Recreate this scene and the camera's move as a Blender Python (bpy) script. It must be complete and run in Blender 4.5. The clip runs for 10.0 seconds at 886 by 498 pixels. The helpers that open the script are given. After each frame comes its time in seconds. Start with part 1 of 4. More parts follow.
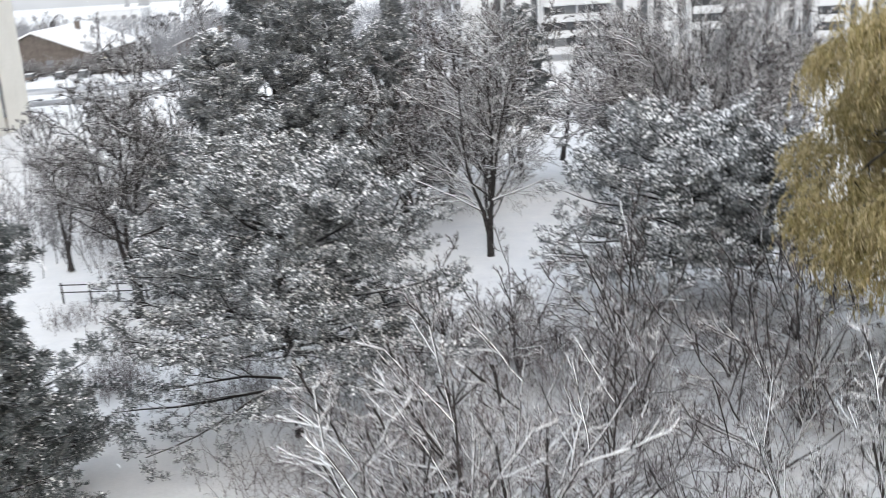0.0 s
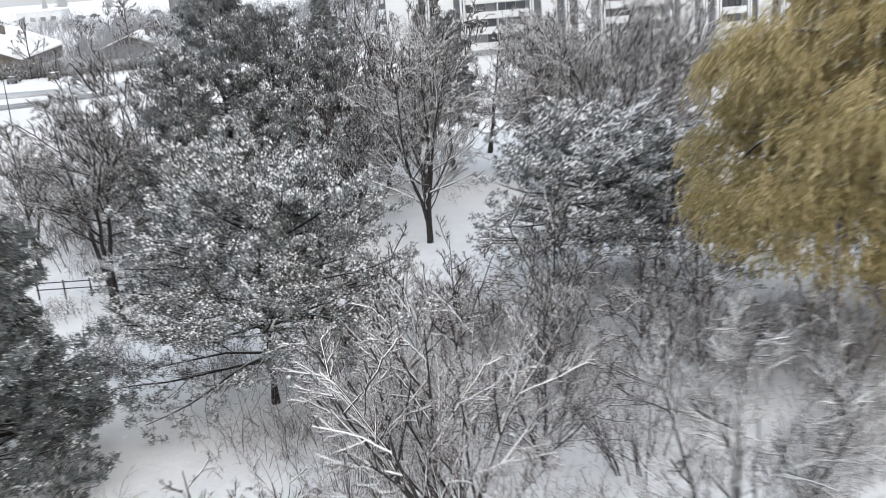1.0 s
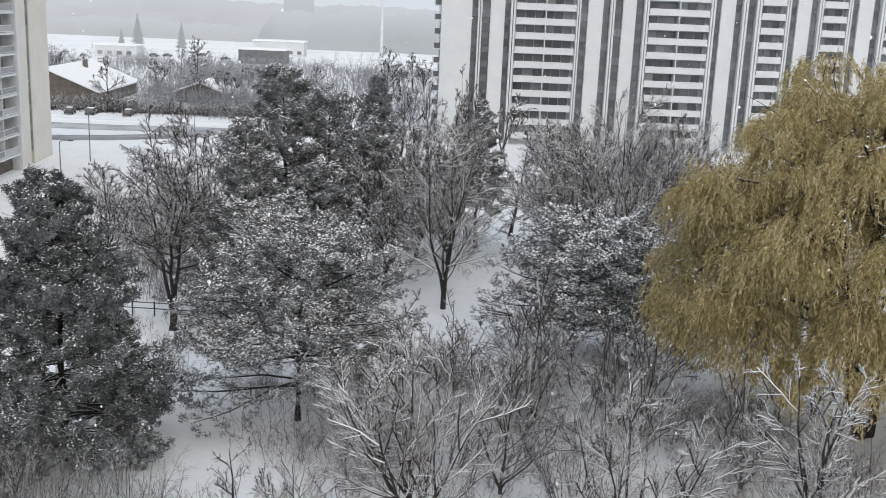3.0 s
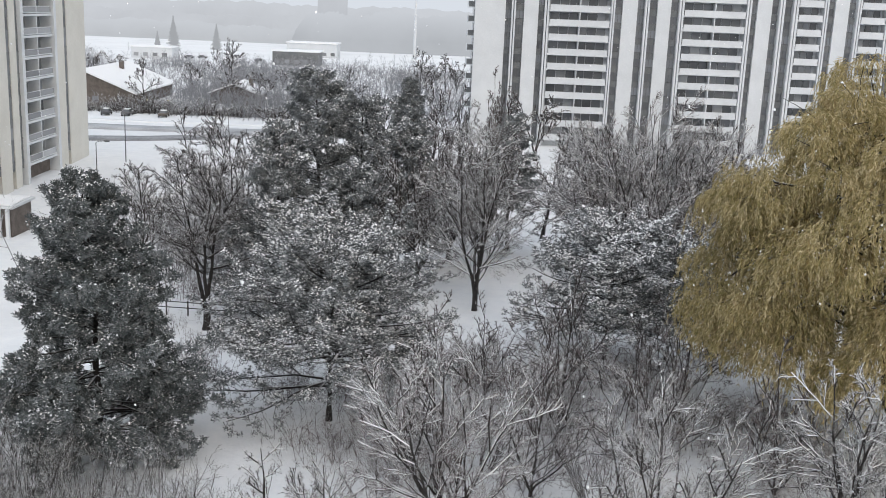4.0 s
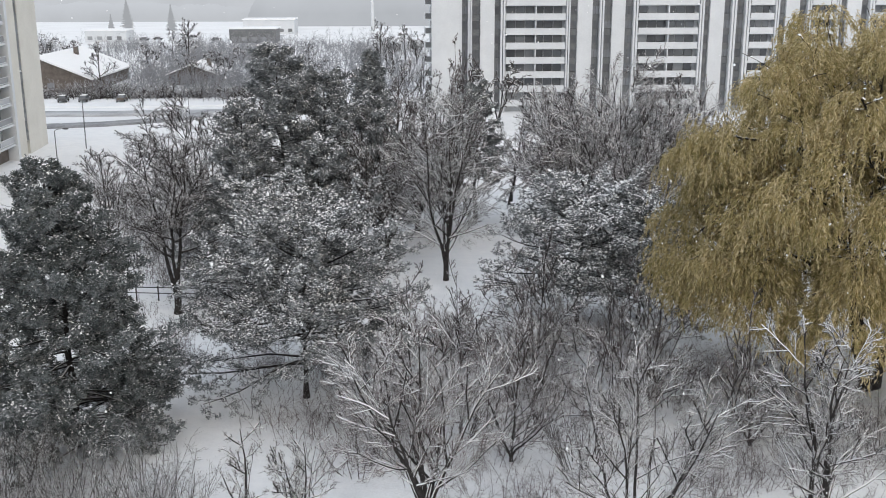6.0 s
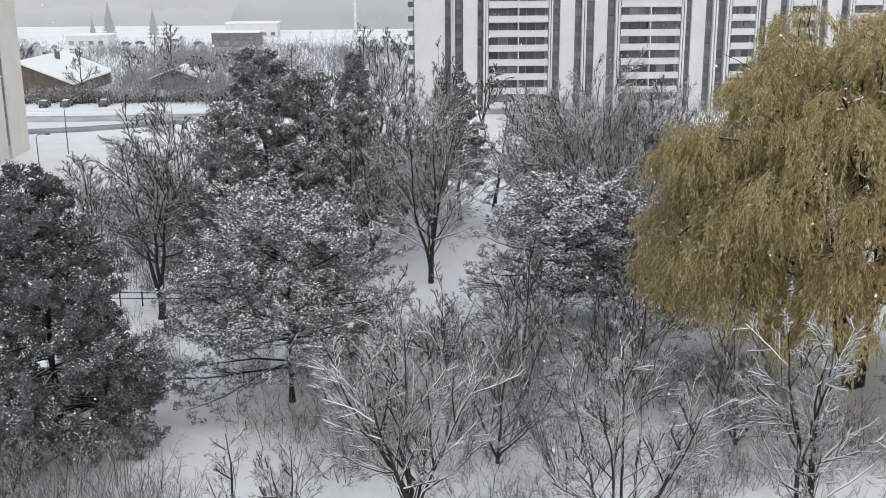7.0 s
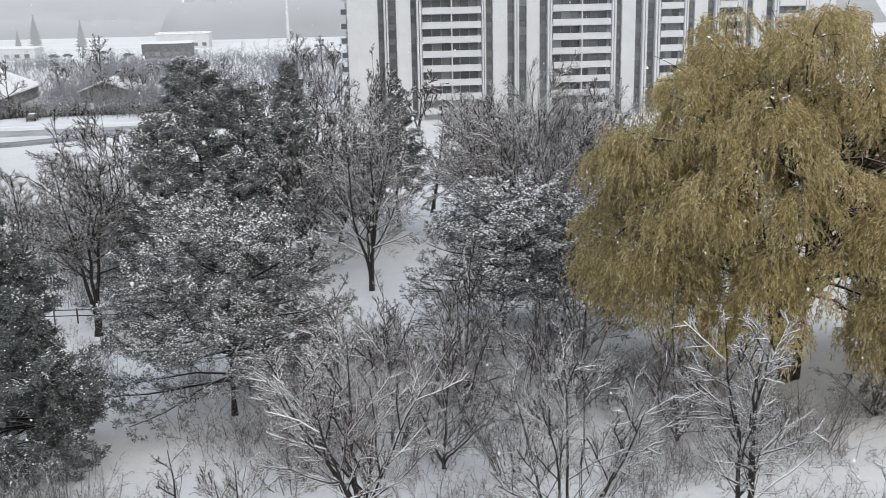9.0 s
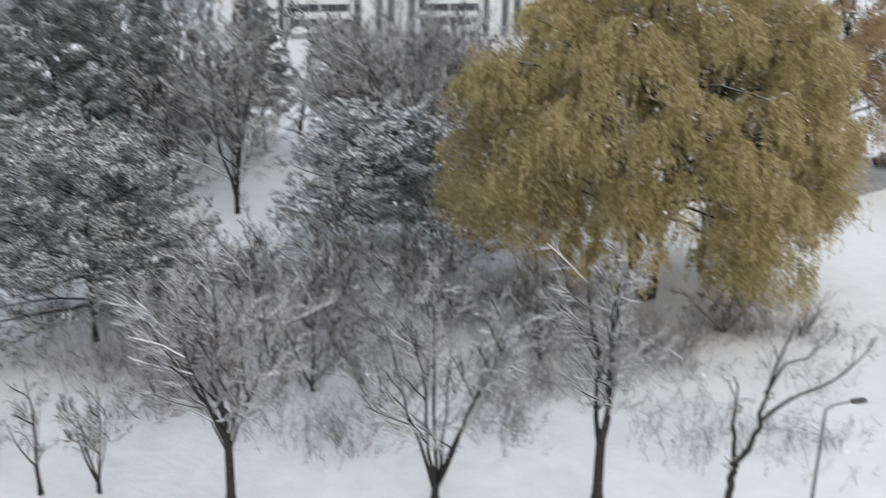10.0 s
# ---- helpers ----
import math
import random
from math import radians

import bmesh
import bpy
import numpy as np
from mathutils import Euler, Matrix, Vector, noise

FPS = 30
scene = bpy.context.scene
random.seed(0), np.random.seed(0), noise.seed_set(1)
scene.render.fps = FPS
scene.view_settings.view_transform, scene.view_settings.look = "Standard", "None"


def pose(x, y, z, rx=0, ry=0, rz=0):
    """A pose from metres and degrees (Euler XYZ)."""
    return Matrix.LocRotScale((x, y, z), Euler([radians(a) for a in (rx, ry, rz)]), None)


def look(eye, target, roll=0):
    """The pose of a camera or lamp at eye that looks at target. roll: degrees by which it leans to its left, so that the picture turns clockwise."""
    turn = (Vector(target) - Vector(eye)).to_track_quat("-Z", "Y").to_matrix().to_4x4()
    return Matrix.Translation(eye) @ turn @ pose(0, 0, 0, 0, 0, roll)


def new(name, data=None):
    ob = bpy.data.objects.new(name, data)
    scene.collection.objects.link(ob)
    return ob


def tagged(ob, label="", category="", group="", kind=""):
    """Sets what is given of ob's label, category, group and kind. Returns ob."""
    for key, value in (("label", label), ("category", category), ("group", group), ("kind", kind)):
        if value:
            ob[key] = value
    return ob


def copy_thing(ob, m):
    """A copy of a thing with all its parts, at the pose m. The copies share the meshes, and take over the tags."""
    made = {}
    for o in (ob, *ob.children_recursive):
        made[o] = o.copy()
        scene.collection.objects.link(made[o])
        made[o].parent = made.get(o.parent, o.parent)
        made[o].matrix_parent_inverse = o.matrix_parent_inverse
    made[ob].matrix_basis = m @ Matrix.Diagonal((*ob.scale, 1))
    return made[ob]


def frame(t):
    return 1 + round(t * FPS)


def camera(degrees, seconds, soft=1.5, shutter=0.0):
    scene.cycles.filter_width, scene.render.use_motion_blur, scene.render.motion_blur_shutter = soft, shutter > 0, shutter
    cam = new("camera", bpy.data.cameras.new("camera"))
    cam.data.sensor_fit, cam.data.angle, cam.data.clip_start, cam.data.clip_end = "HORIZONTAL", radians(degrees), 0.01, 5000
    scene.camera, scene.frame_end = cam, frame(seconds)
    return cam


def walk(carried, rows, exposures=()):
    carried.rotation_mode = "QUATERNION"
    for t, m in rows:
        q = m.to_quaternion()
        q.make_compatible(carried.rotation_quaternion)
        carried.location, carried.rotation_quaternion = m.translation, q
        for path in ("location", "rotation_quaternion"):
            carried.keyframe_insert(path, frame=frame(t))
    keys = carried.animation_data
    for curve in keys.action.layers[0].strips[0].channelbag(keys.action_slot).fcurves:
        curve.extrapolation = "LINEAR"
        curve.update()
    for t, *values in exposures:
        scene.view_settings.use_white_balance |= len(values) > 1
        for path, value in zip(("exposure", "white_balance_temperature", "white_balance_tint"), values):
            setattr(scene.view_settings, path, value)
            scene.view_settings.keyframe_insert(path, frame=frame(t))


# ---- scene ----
FIELD = 46.63
cam = camera(FIELD, 10.0, soft=0.85, shutter=0.5)
PATH = [
    (0.0, pose(0.628, 20.256, 20.650, 73.652, 3.399, -0.950)),
    (0.5, pose(0.797, 21.615, 18.156, 74.574, 5.962, -3.786)),
    (1.0, pose(-0.622, 12.949, 22.617, 72.874, 4.229, -5.407)),
    (1.5, pose(-0.081, 2.236, 25.967, 73.253, 3.225, -4.495)),
    (2.0, pose(0.000, 0.000, 26.400, 75.022, 0.650, -3.829)),
    (2.5, pose(0.000, 0.000, 26.400, 76.646, -1.656, -3.091)),
    (4.0, pose(0.000, 0.000, 26.400, 76.713, -2.371, 0.025)),
    (4.5, pose(0.000, 0.000, 26.400, 76.892, -1.948, 0.453)),
    (5.0, pose(0.000, 0.000, 26.400, 76.692, -1.374, 0.185)),
    (5.5, pose(0.000, 0.000, 26.400, 75.998, -0.241, -0.946)),
    (6.0, pose(0.000, 0.000, 26.400, 75.126, 0.087, -2.349)),
    (7.5, pose(0.000, 0.000, 26.400, 75.311, 0.478, -3.550)),
    (8.0, pose(0.000, 0.000, 26.400, 74.954, 0.669, -4.251)),
    (8.5, pose(0.000, 0.000, 26.400, 75.111, 0.818, -5.640)),
    (9.0, pose(0.000, 0.000, 26.400, 75.569, 1.137, -6.960)),
    (9.5, pose(0.000, 0.000, 26.400, 74.436, 0.561, -9.138)),
    (10.0, pose(0.000, 0.000, 26.400, 71.274, -1.015, -13.983)),
]
EXPOSURES = [(0.0, 0.66), (0.8, 0.65), (1.8, 0.21), (2.5, 0.17), (9.0, 0.17), (10.0, 0.15)]
walk(cam, PATH, EXPOSURES)

# ---- light: overcast winter sky, a wide weak sun behind the cloud ----
world = bpy.data.worlds.new("overcast")
scene.world = world
world.use_nodes = True
wn, wl = world.node_tree.nodes, world.node_tree.links
sky = wn.new("ShaderNodeTexSky")
sky.sky_type = "NISHITA"
sky.sun_disc = False
sky.sun_elevation = radians(38)
sky.sun_rotation = radians(150)
sky.air_density, sky.dust_density = 2.0, 6.0
thin = wn.new("ShaderNodeVectorMath")
thin.operation = "SCALE"
thin.inputs["Scale"].default_value = 0.03
veil = wn.new("ShaderNodeVectorMath")
veil.operation = "ADD"
veil.inputs[1].default_value = (0.615, 0.655, 0.715)
wl.new(sky.outputs[0], thin.inputs[0])
wl.new(thin.outputs[0], veil.inputs[0])
wl.new(veil.outputs[0], wn["Background"].inputs[0])
wn["Background"].inputs[1].default_value = 1.0
sun = new("sun", bpy.data.lights.new("sun", "SUN"))
sun.data.energy, sun.data.angle, sun.data.color = 0.6, radians(40), (1.0, 0.97, 0.93)
sun.matrix_world = look((0, -40, 60), (20, 40, 0))


# ---- materials ----
def mat(name, rough=0.8, metal=0.0, spec=0.3):
    m = bpy.data.materials.new(name)
    m.use_nodes = True
    b = m.node_tree.nodes["Principled BSDF"]
    b.inputs["Roughness"].default_value = rough
    b.inputs["Metallic"].default_value = metal
    b.inputs["Specular IOR Level"].default_value = spec
    return m, m.node_tree.nodes, m.node_tree.links, b


def noise_at(n, l, scale, detail=4.0, rough=0.6, coords="Object"):
    tc = n.new("ShaderNodeTexCoord")
    t = n.new("ShaderNodeTexNoise")
    t.inputs["Scale"].default_value, t.inputs["Detail"].default_value = scale, detail
    t.inputs["Roughness"].default_value = rough
    l.new(tc.outputs[coords], t.inputs["Vector"])
    return t


def ramp(n, l, src, stops):
    r = n.new("ShaderNodeValToRGB")
    r.color_ramp.elements[0].position, r.color_ramp.elements[1].position = stops[0][0], stops[-1][0]
    r.color_ramp.elements[0].color, r.color_ramp.elements[1].color = (*stops[0][1], 1), (*stops[-1][1], 1)
    for p, c in stops[1:-1]:
        r.color_ramp.elements.new(p).color = (*c, 1)
    l.new(src, r.inputs[0])
    return r


def mixc(n, l, fac, a, b):
    m = n.new("ShaderNodeMix")
    m.data_type = "RGBA"
    for sock, v in ((m.inputs[0], fac), (m.inputs[6], a), (m.inputs[7], b)):
        if isinstance(v, bpy.types.NodeSocket):
            l.new(v, sock)
        else:
            sock.default_value = v if isinstance(v, float) else (*v, 1)
    return m.outputs[2]


def maths(n, l, op, a, b, clamp=False):
    m = n.new("ShaderNodeMath")
    m.operation, m.use_clamp = op, clamp
    for sock, v in ((m.inputs[0], a), (m.inputs[1], b)):
        if isinstance(v, bpy.types.NodeSocket):
            l.new(v, sock)
        else:
            sock.default_value = v
    return m.outputs[0]


def bump(n, l, b, src, strength, dist):
    k = n.new("ShaderNodeBump")
    k.inputs["Strength"].default_value, k.inputs["Distance"].default_value = strength, dist
    l.new(src, k.inputs["Height"])
    l.new(k.outputs[0], b.inputs["Normal"])


def mat_two(name, dark, light, scale, rough=0.8, fine=None, bumpy=0.0, spec=0.3, metal=0.0):
    """Two-tone surface with a coarse and a fine variation."""
    m, n, l, b = mat(name, rough, metal, spec)
    big, small = noise_at(n, l, scale), noise_at(n, l, fine or scale * 9)
    v = maths(n, l, "ADD", maths(n, l, "MULTIPLY", big.outputs[0], 0.6), maths(n, l, "MULTIPLY", small.outputs[0], 0.4))
    r = ramp(n, l, v, [(0.35, dark), (0.65, light)])
    l.new(r.outputs[0], b.inputs["Base Color"])
    if bumpy:
        bump(n, l, b, small.outputs[0], bumpy, 0.05)
    return m


def mat_snowed(name, dark, light, scale, low, high, rough=0.9):
    """Bark or wood whose upper side carries snow."""
    m, n, l, b = mat(name, rough, 0.0, 0.15)
    t = noise_at(n, l, scale)
    r = ramp(n, l, t.outputs[0], [(0.35, dark), (0.65, light)])
    g = n.new("ShaderNodeNewGeometry")
    sp = n.new("ShaderNodeSeparateXYZ")
    l.new(g.outputs["Normal"], sp.inputs[0])
    patch = noise_at(n, l, 1.3)
    up = maths(n, l, "ADD", sp.outputs[2], maths(n, l, "MULTIPLY", maths(n, l, "SUBTRACT", patch.outputs[0], 0.5), 0.5))
    mr = n.new("ShaderNodeMapRange")
    mr.inputs[1].default_value, mr.inputs[2].default_value = low, high
    l.new(up, mr.inputs[0])
    l.new(mixc(n, l, mr.outputs[0], r.outputs[0], (0.86, 0.87, 0.885)), b.inputs["Base Color"])
    return m


def mat_leaf(name, stops, rough=0.6, through_light=0.0, scale=0.35):
    m, n, l, b = mat(name, rough, 0.0, 0.25)
    g = n.new("ShaderNodeNewGeometry")
    t = noise_at(n, l, scale, 3)
    v = maths(n, l, "ADD", maths(n, l, "MULTIPLY", g.outputs["Random Per Island"], 0.5), maths(n, l, "MULTIPLY", t.outputs[0], 0.5))
    r = ramp(n, l, v, stops)
    l.new(r.outputs[0], b.inputs["Base Color"])
    if through_light:
        tr = n.new("ShaderNodeBsdfTranslucent")
        l.new(r.outputs[0], tr.inputs[0])
        mx = n.new("ShaderNodeMixShader")
        mx.inputs[0].default_value = through_light
        l.new(b.outputs[0], mx.inputs[1])
        l.new(tr.outputs[0], mx.inputs[2])
        l.new(mx.outputs[0], n["Material Output"].inputs[0])
    return m


def mat_needle(name, dark, light, dust):
    """Pine needles, some of them dusted with snow in loose patches."""
    m, n, l, b = mat(name, 0.65, 0.0, 0.2)
    g = n.new("ShaderNodeNewGeometry")
    wide, mid = noise_at(n, l, 0.35, 3), noise_at(n, l, 1.4, 3)
    v = maths(n, l, "ADD", maths(n, l, "MULTIPLY", g.outputs["Random Per Island"], 0.5), maths(n, l, "MULTIPLY", wide.outputs[0], 0.5))
    green = ramp(n, l, v, [(0.2, dark), (0.85, light)])
    sp = n.new("ShaderNodeSeparateXYZ")
    l.new(g.outputs["Normal"], sp.inputs[0])
    flat = maths(n, l, "ABSOLUTE", sp.outputs[2], 0.0)
    lie = maths(n, l, "ADD", maths(n, l, "MULTIPLY", flat, 0.45), maths(n, l, "MULTIPLY", mid.outputs[0], 1.0))
    mr = n.new("ShaderNodeMapRange")
    mr.inputs[1].default_value, mr.inputs[2].default_value, mr.inputs[4].default_value = 0.58, 0.95, dust
    l.new(lie, mr.inputs[0])
    l.new(mixc(n, l, mr.outputs[0], green.outputs[0], (0.84, 0.86, 0.885)), b.inputs["Base Color"])
    return m


def mat_ground():
    """Settled snow, with thin places where dead grass and leaf litter come through."""
    m, n, l, b = mat("snow_ground", 0.75, 0.0, 0.2)
    wide, mid, fine = noise_at(n, l, 0.045, 5), noise_at(n, l, 0.6, 6, 0.7), noise_at(n, l, 7.0, 5, 0.75)
    snow = ramp(n, l, mid.outputs[0], [(0.3, (0.79, 0.81, 0.84)), (0.7, (0.88, 0.89, 0.905))])
    v = maths(n, l, "ADD", maths(n, l, "MULTIPLY", wide.outputs[0], 0.68), maths(n, l, "MULTIPLY", fine.outputs[0], 0.32))
    litter = ramp(n, l, v, [(0.46, (0, 0, 0)), (0.62, (1, 1, 1))])
    tc = n.new("ShaderNodeTexCoord")
    dist = n.new("ShaderNodeVectorMath")
    dist.operation = "DISTANCE"
    dist.inputs[1].default_value = (9.0, 62.0, 0.0)
    l.new(tc.outputs["Object"], dist.inputs[0])
    edge = maths(n, l, "ADD", dist.outputs["Value"], maths(n, l, "MULTIPLY", maths(n, l, "SUBTRACT", mid.outputs[0], 0.5), 24.0))
    grove = n.new("ShaderNodeMapRange")
    grove.inputs[1].default_value, grove.inputs[2].default_value = 22.0, 10.0
    l.new(edge, grove.inputs[0])
    under = maths(n, l, "MULTIPLY", grove.outputs[0], ramp(n, l, fine.outputs[0], [(0.40, (0, 0, 0)), (0.62, (1, 1, 1))]).outputs[0])
    fac = maths(n, l, "ADD", maths(n, l, "MULTIPLY", litter.outputs[0], 0.12), maths(n, l, "MULTIPLY", under, 0.14), True)
    l.new(mixc(n, l, fac, snow.outputs[0], (0.22, 0.20, 0.185)), b.inputs["Base Color"])
    h = maths(n, l, "ADD", maths(n, l, "MULTIPLY", mid.outputs[0], 0.8), maths(n, l, "MULTIPLY", fine.outputs[0], 0.2))
    bump(n, l, b, h, 0.5, 0.25)
    return m


def mat_glass(name, tint):
    """Window pane seen from outside by day: dark room behind a glossy surface."""
    m, n, l, b = mat(name, 0.12, 0.0, 0.5)
    o = n.new("ShaderNodeObjectInfo")
    r = ramp(n, l, o.outputs["Random"], [(0.0, tint), (0.6, tuple(c * 1.7 for c in tint)), (1.0, tuple(c * 3.2 for c in tint))])
    t = noise_at(n, l, 0.9, 2)
    l.new(mixc(n, l, maths(n, l, "MULTIPLY", t.outputs[0], 0.35), r.outputs[0], (0.3, 0.3, 0.31)), b.inputs["Base Color"])
    return m


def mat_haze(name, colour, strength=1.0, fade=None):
    """Falling-snow haze on the far distance, painted as glowing colour; also lit lamps."""
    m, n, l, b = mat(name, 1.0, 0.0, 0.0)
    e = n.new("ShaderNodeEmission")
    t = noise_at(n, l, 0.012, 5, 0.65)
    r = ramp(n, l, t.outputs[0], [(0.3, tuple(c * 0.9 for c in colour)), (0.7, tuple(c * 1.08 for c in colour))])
    # painted haze: the colour pales to the sky's tone with height
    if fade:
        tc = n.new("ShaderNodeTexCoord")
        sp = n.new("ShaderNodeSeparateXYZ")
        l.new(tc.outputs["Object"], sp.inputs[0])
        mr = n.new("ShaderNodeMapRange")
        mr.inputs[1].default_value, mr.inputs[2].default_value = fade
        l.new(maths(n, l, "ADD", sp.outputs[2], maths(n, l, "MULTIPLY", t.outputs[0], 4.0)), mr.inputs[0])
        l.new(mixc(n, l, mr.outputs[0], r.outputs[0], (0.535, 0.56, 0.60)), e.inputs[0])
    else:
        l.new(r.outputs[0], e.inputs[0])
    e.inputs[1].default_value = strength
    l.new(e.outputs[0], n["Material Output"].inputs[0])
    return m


SNOW_GROUND = mat_ground()
SNOW = mat_two("fresh_snow", (0.84, 0.85, 0.87), (0.91, 0.915, 0.925), 1.5, 0.7, 14, 0.2)
BARK_GREY = mat_snowed("bark_grey_brown", (0.03, 0.028, 0.028), (0.07, 0.063, 0.061), 6, 0.4, 0.75)
BARK_DARK = mat_snowed("bark_dark", (0.022, 0.021, 0.021), (0.055, 0.049, 0.047), 5, 0.65, 1.1)
TWIG = mat_snowed("twig_brown", (0.045, 0.040, 0.041), (0.095, 0.083, 0.082), 3, 0.35, 0.8)
# brush behind the grove: base colour greyed and lightened to imitate haze
TWIG_FAR = mat_snowed("hazed_brush_twig", (0.15, 0.148, 0.155), (0.25, 0.245, 0.255), 3, 0.5, 1.1)
TWIG_SNOWY = mat_snowed("snow_lined_twig", (0.085, 0.07, 0.074), (0.15, 0.125, 0.13), 3, 0.22, 0.75)
# far woods: blue-grey haze put into the twig colour, hardly any snow
TWIG_HAZED = mat_snowed("hazed_woods_twig", (0.26, 0.265, 0.285), (0.34, 0.345, 0.365), 3, 0.85, 1.6)
TWIG_RED = mat_snowed("twig_reddish", (0.085, 0.068, 0.071), (0.145, 0.117, 0.12), 3, 0.42, 1.0)
NEEDLE = mat_needle("pine_needles", (0.055, 0.063, 0.066), (0.14, 0.152, 0.154), 0.55)
# far pines: haze painted in as a paler, greyer needle colour
NEEDLE_HAZED = mat_needle("hazed_pine_needles", (0.09, 0.10, 0.106), (0.19, 0.203, 0.21), 0.42)
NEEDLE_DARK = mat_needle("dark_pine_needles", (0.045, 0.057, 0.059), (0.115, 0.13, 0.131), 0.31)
WILLOW_LEAF = mat_leaf("willow_leaves", [(0.28, (0.27, 0.235, 0.10)), (0.48, (0.46, 0.38, 0.185)), (0.74, (0.72, 0.61, 0.40))], 0.6, 0.4, 0.42)
WILLOW_BROWN = mat_leaf("brown_willow_leaves", [(0.2, (0.24, 0.165, 0.085)), (0.5, (0.40, 0.29, 0.16)), (0.8, (0.56, 0.45, 0.28))], 0.55, 0.3, 0.3)
WHITE_CONCRETE = mat_two("painted_concrete", (0.585, 0.605, 0.63), (0.68, 0.70, 0.725), 0.25, 0.85, 3.0, 0.1)
CREAM_CONCRETE = mat_two("cream_concrete", (0.60, 0.585, 0.54), (0.70, 0.685, 0.64), 0.25, 0.85, 3.0, 0.1)
GREY_PANEL = mat_two("grey_panel", (0.11, 0.115, 0.12), (0.21, 0.215, 0.22), 0.5, 0.6, 4.0)
DARK_BRICK = mat_two("dark_brick", (0.10, 0.085, 0.075), (0.19, 0.165, 0.15), 1.0, 0.9, 9.0, 0.2)
GLASS = mat_glass("window_glass", (0.075, 0.08, 0.087))
GLASS_PALE = mat_glass("balcony_glass", (0.14, 0.146, 0.153))
ASPHALT = mat_two("wet_asphalt", (0.10, 0.10, 0.105), (0.42, 0.43, 0.45), 0.12, 0.5, 1.4)
SLUSH = mat_two("slush", (0.30, 0.305, 0.32), (0.62, 0.63, 0.65), 0.15, 0.6, 2.0)
STEEL = mat_two("galvanised_steel", (0.07, 0.07, 0.073), (0.13, 0.13, 0.133), 2.0, 0.5, 20.0)
# distance haze painted into emission, no air between
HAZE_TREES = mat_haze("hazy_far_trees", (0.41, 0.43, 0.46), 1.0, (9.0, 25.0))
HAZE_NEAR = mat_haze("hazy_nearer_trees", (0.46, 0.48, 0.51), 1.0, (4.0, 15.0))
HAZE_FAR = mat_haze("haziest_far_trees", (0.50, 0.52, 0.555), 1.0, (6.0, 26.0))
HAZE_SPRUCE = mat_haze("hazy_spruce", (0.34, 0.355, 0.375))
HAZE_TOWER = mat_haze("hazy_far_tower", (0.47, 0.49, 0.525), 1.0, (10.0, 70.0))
LAMP_GLOW = mat_haze("lit_lamp", (1.0, 0.95, 0.55), 2.5)


# ---- mesh helpers ----
def mesh_np(name, verts, quads=None, tris=None):
    me = bpy.data.meshes.new(name)
    nq = 0 if quads is None else len(quads)
    nt = 0 if tris is None else len(tris)
    idx = np.concatenate([a.reshape(-1) for a in (quads, tris) if a is not None and len(a)]).astype(np.int32)
    me.vertices.add(len(verts))
    me.vertices.foreach_set("co", np.ascontiguousarray(verts, np.float32).reshape(-1))
    me.loops.add(len(idx))
    me.loops.foreach_set("vertex_index", idx)
    me.polygons.add(nq + nt)
    start = np.concatenate([np.arange(nq) * 4, nq * 4 + np.arange(nt) * 3]).astype(np.int32)
    me.polygons.foreach_set("loop_start", start)
    me.update(calc_edges=True)
    me.validate()
    return me


def part_mesh(name, me, material, parent, label="", smooth=False):
    if not me.materials:
        me.materials.append(material)
    if smooth:
        me.polygons.foreach_set("use_smooth", np.ones(len(me.polygons), bool))
    ob = new(name, me)
    ob.parent = parent
    return tagged(ob, label)


def part(name, bm, material, parent, label=""):
    me = bpy.data.meshes.new(name)
    bm.to_mesh(me)
    bm.free()
    return part_mesh(name, me, material, parent, label)


def box_bm(x0, x1, y0, y1, z0, z1, bevel=0.0, bm=None):
    bm = bm or bmesh.new()
    m = Matrix.LocRotScale(((x0 + x1) / 2, (y0 + y1) / 2, (z0 + z1) / 2), None, (x1 - x0, y1 - y0, z1 - z0))
    made = bmesh.ops.create_cube(bm, size=1.0, matrix=m)["verts"]
    if bevel:
        edges = list({e for v in made for e in v.link_edges})
        bmesh.ops.bevel(bm, geom=edges, offset=bevel, segments=2, affect="EDGES")
    return bm


def thing(name, label, category, group="", kind="", at=(0, 0, 0), turn=0.0):
    ob = new(name)
    ob.matrix_world = pose(*at, 0, 0, turn)
    ob.empty_display_size = 0.3
    return tagged(ob, label, category, group, kind)


def unit(v):
    return v / (np.linalg.norm(v, axis=-1, keepdims=True) + 1e-9)


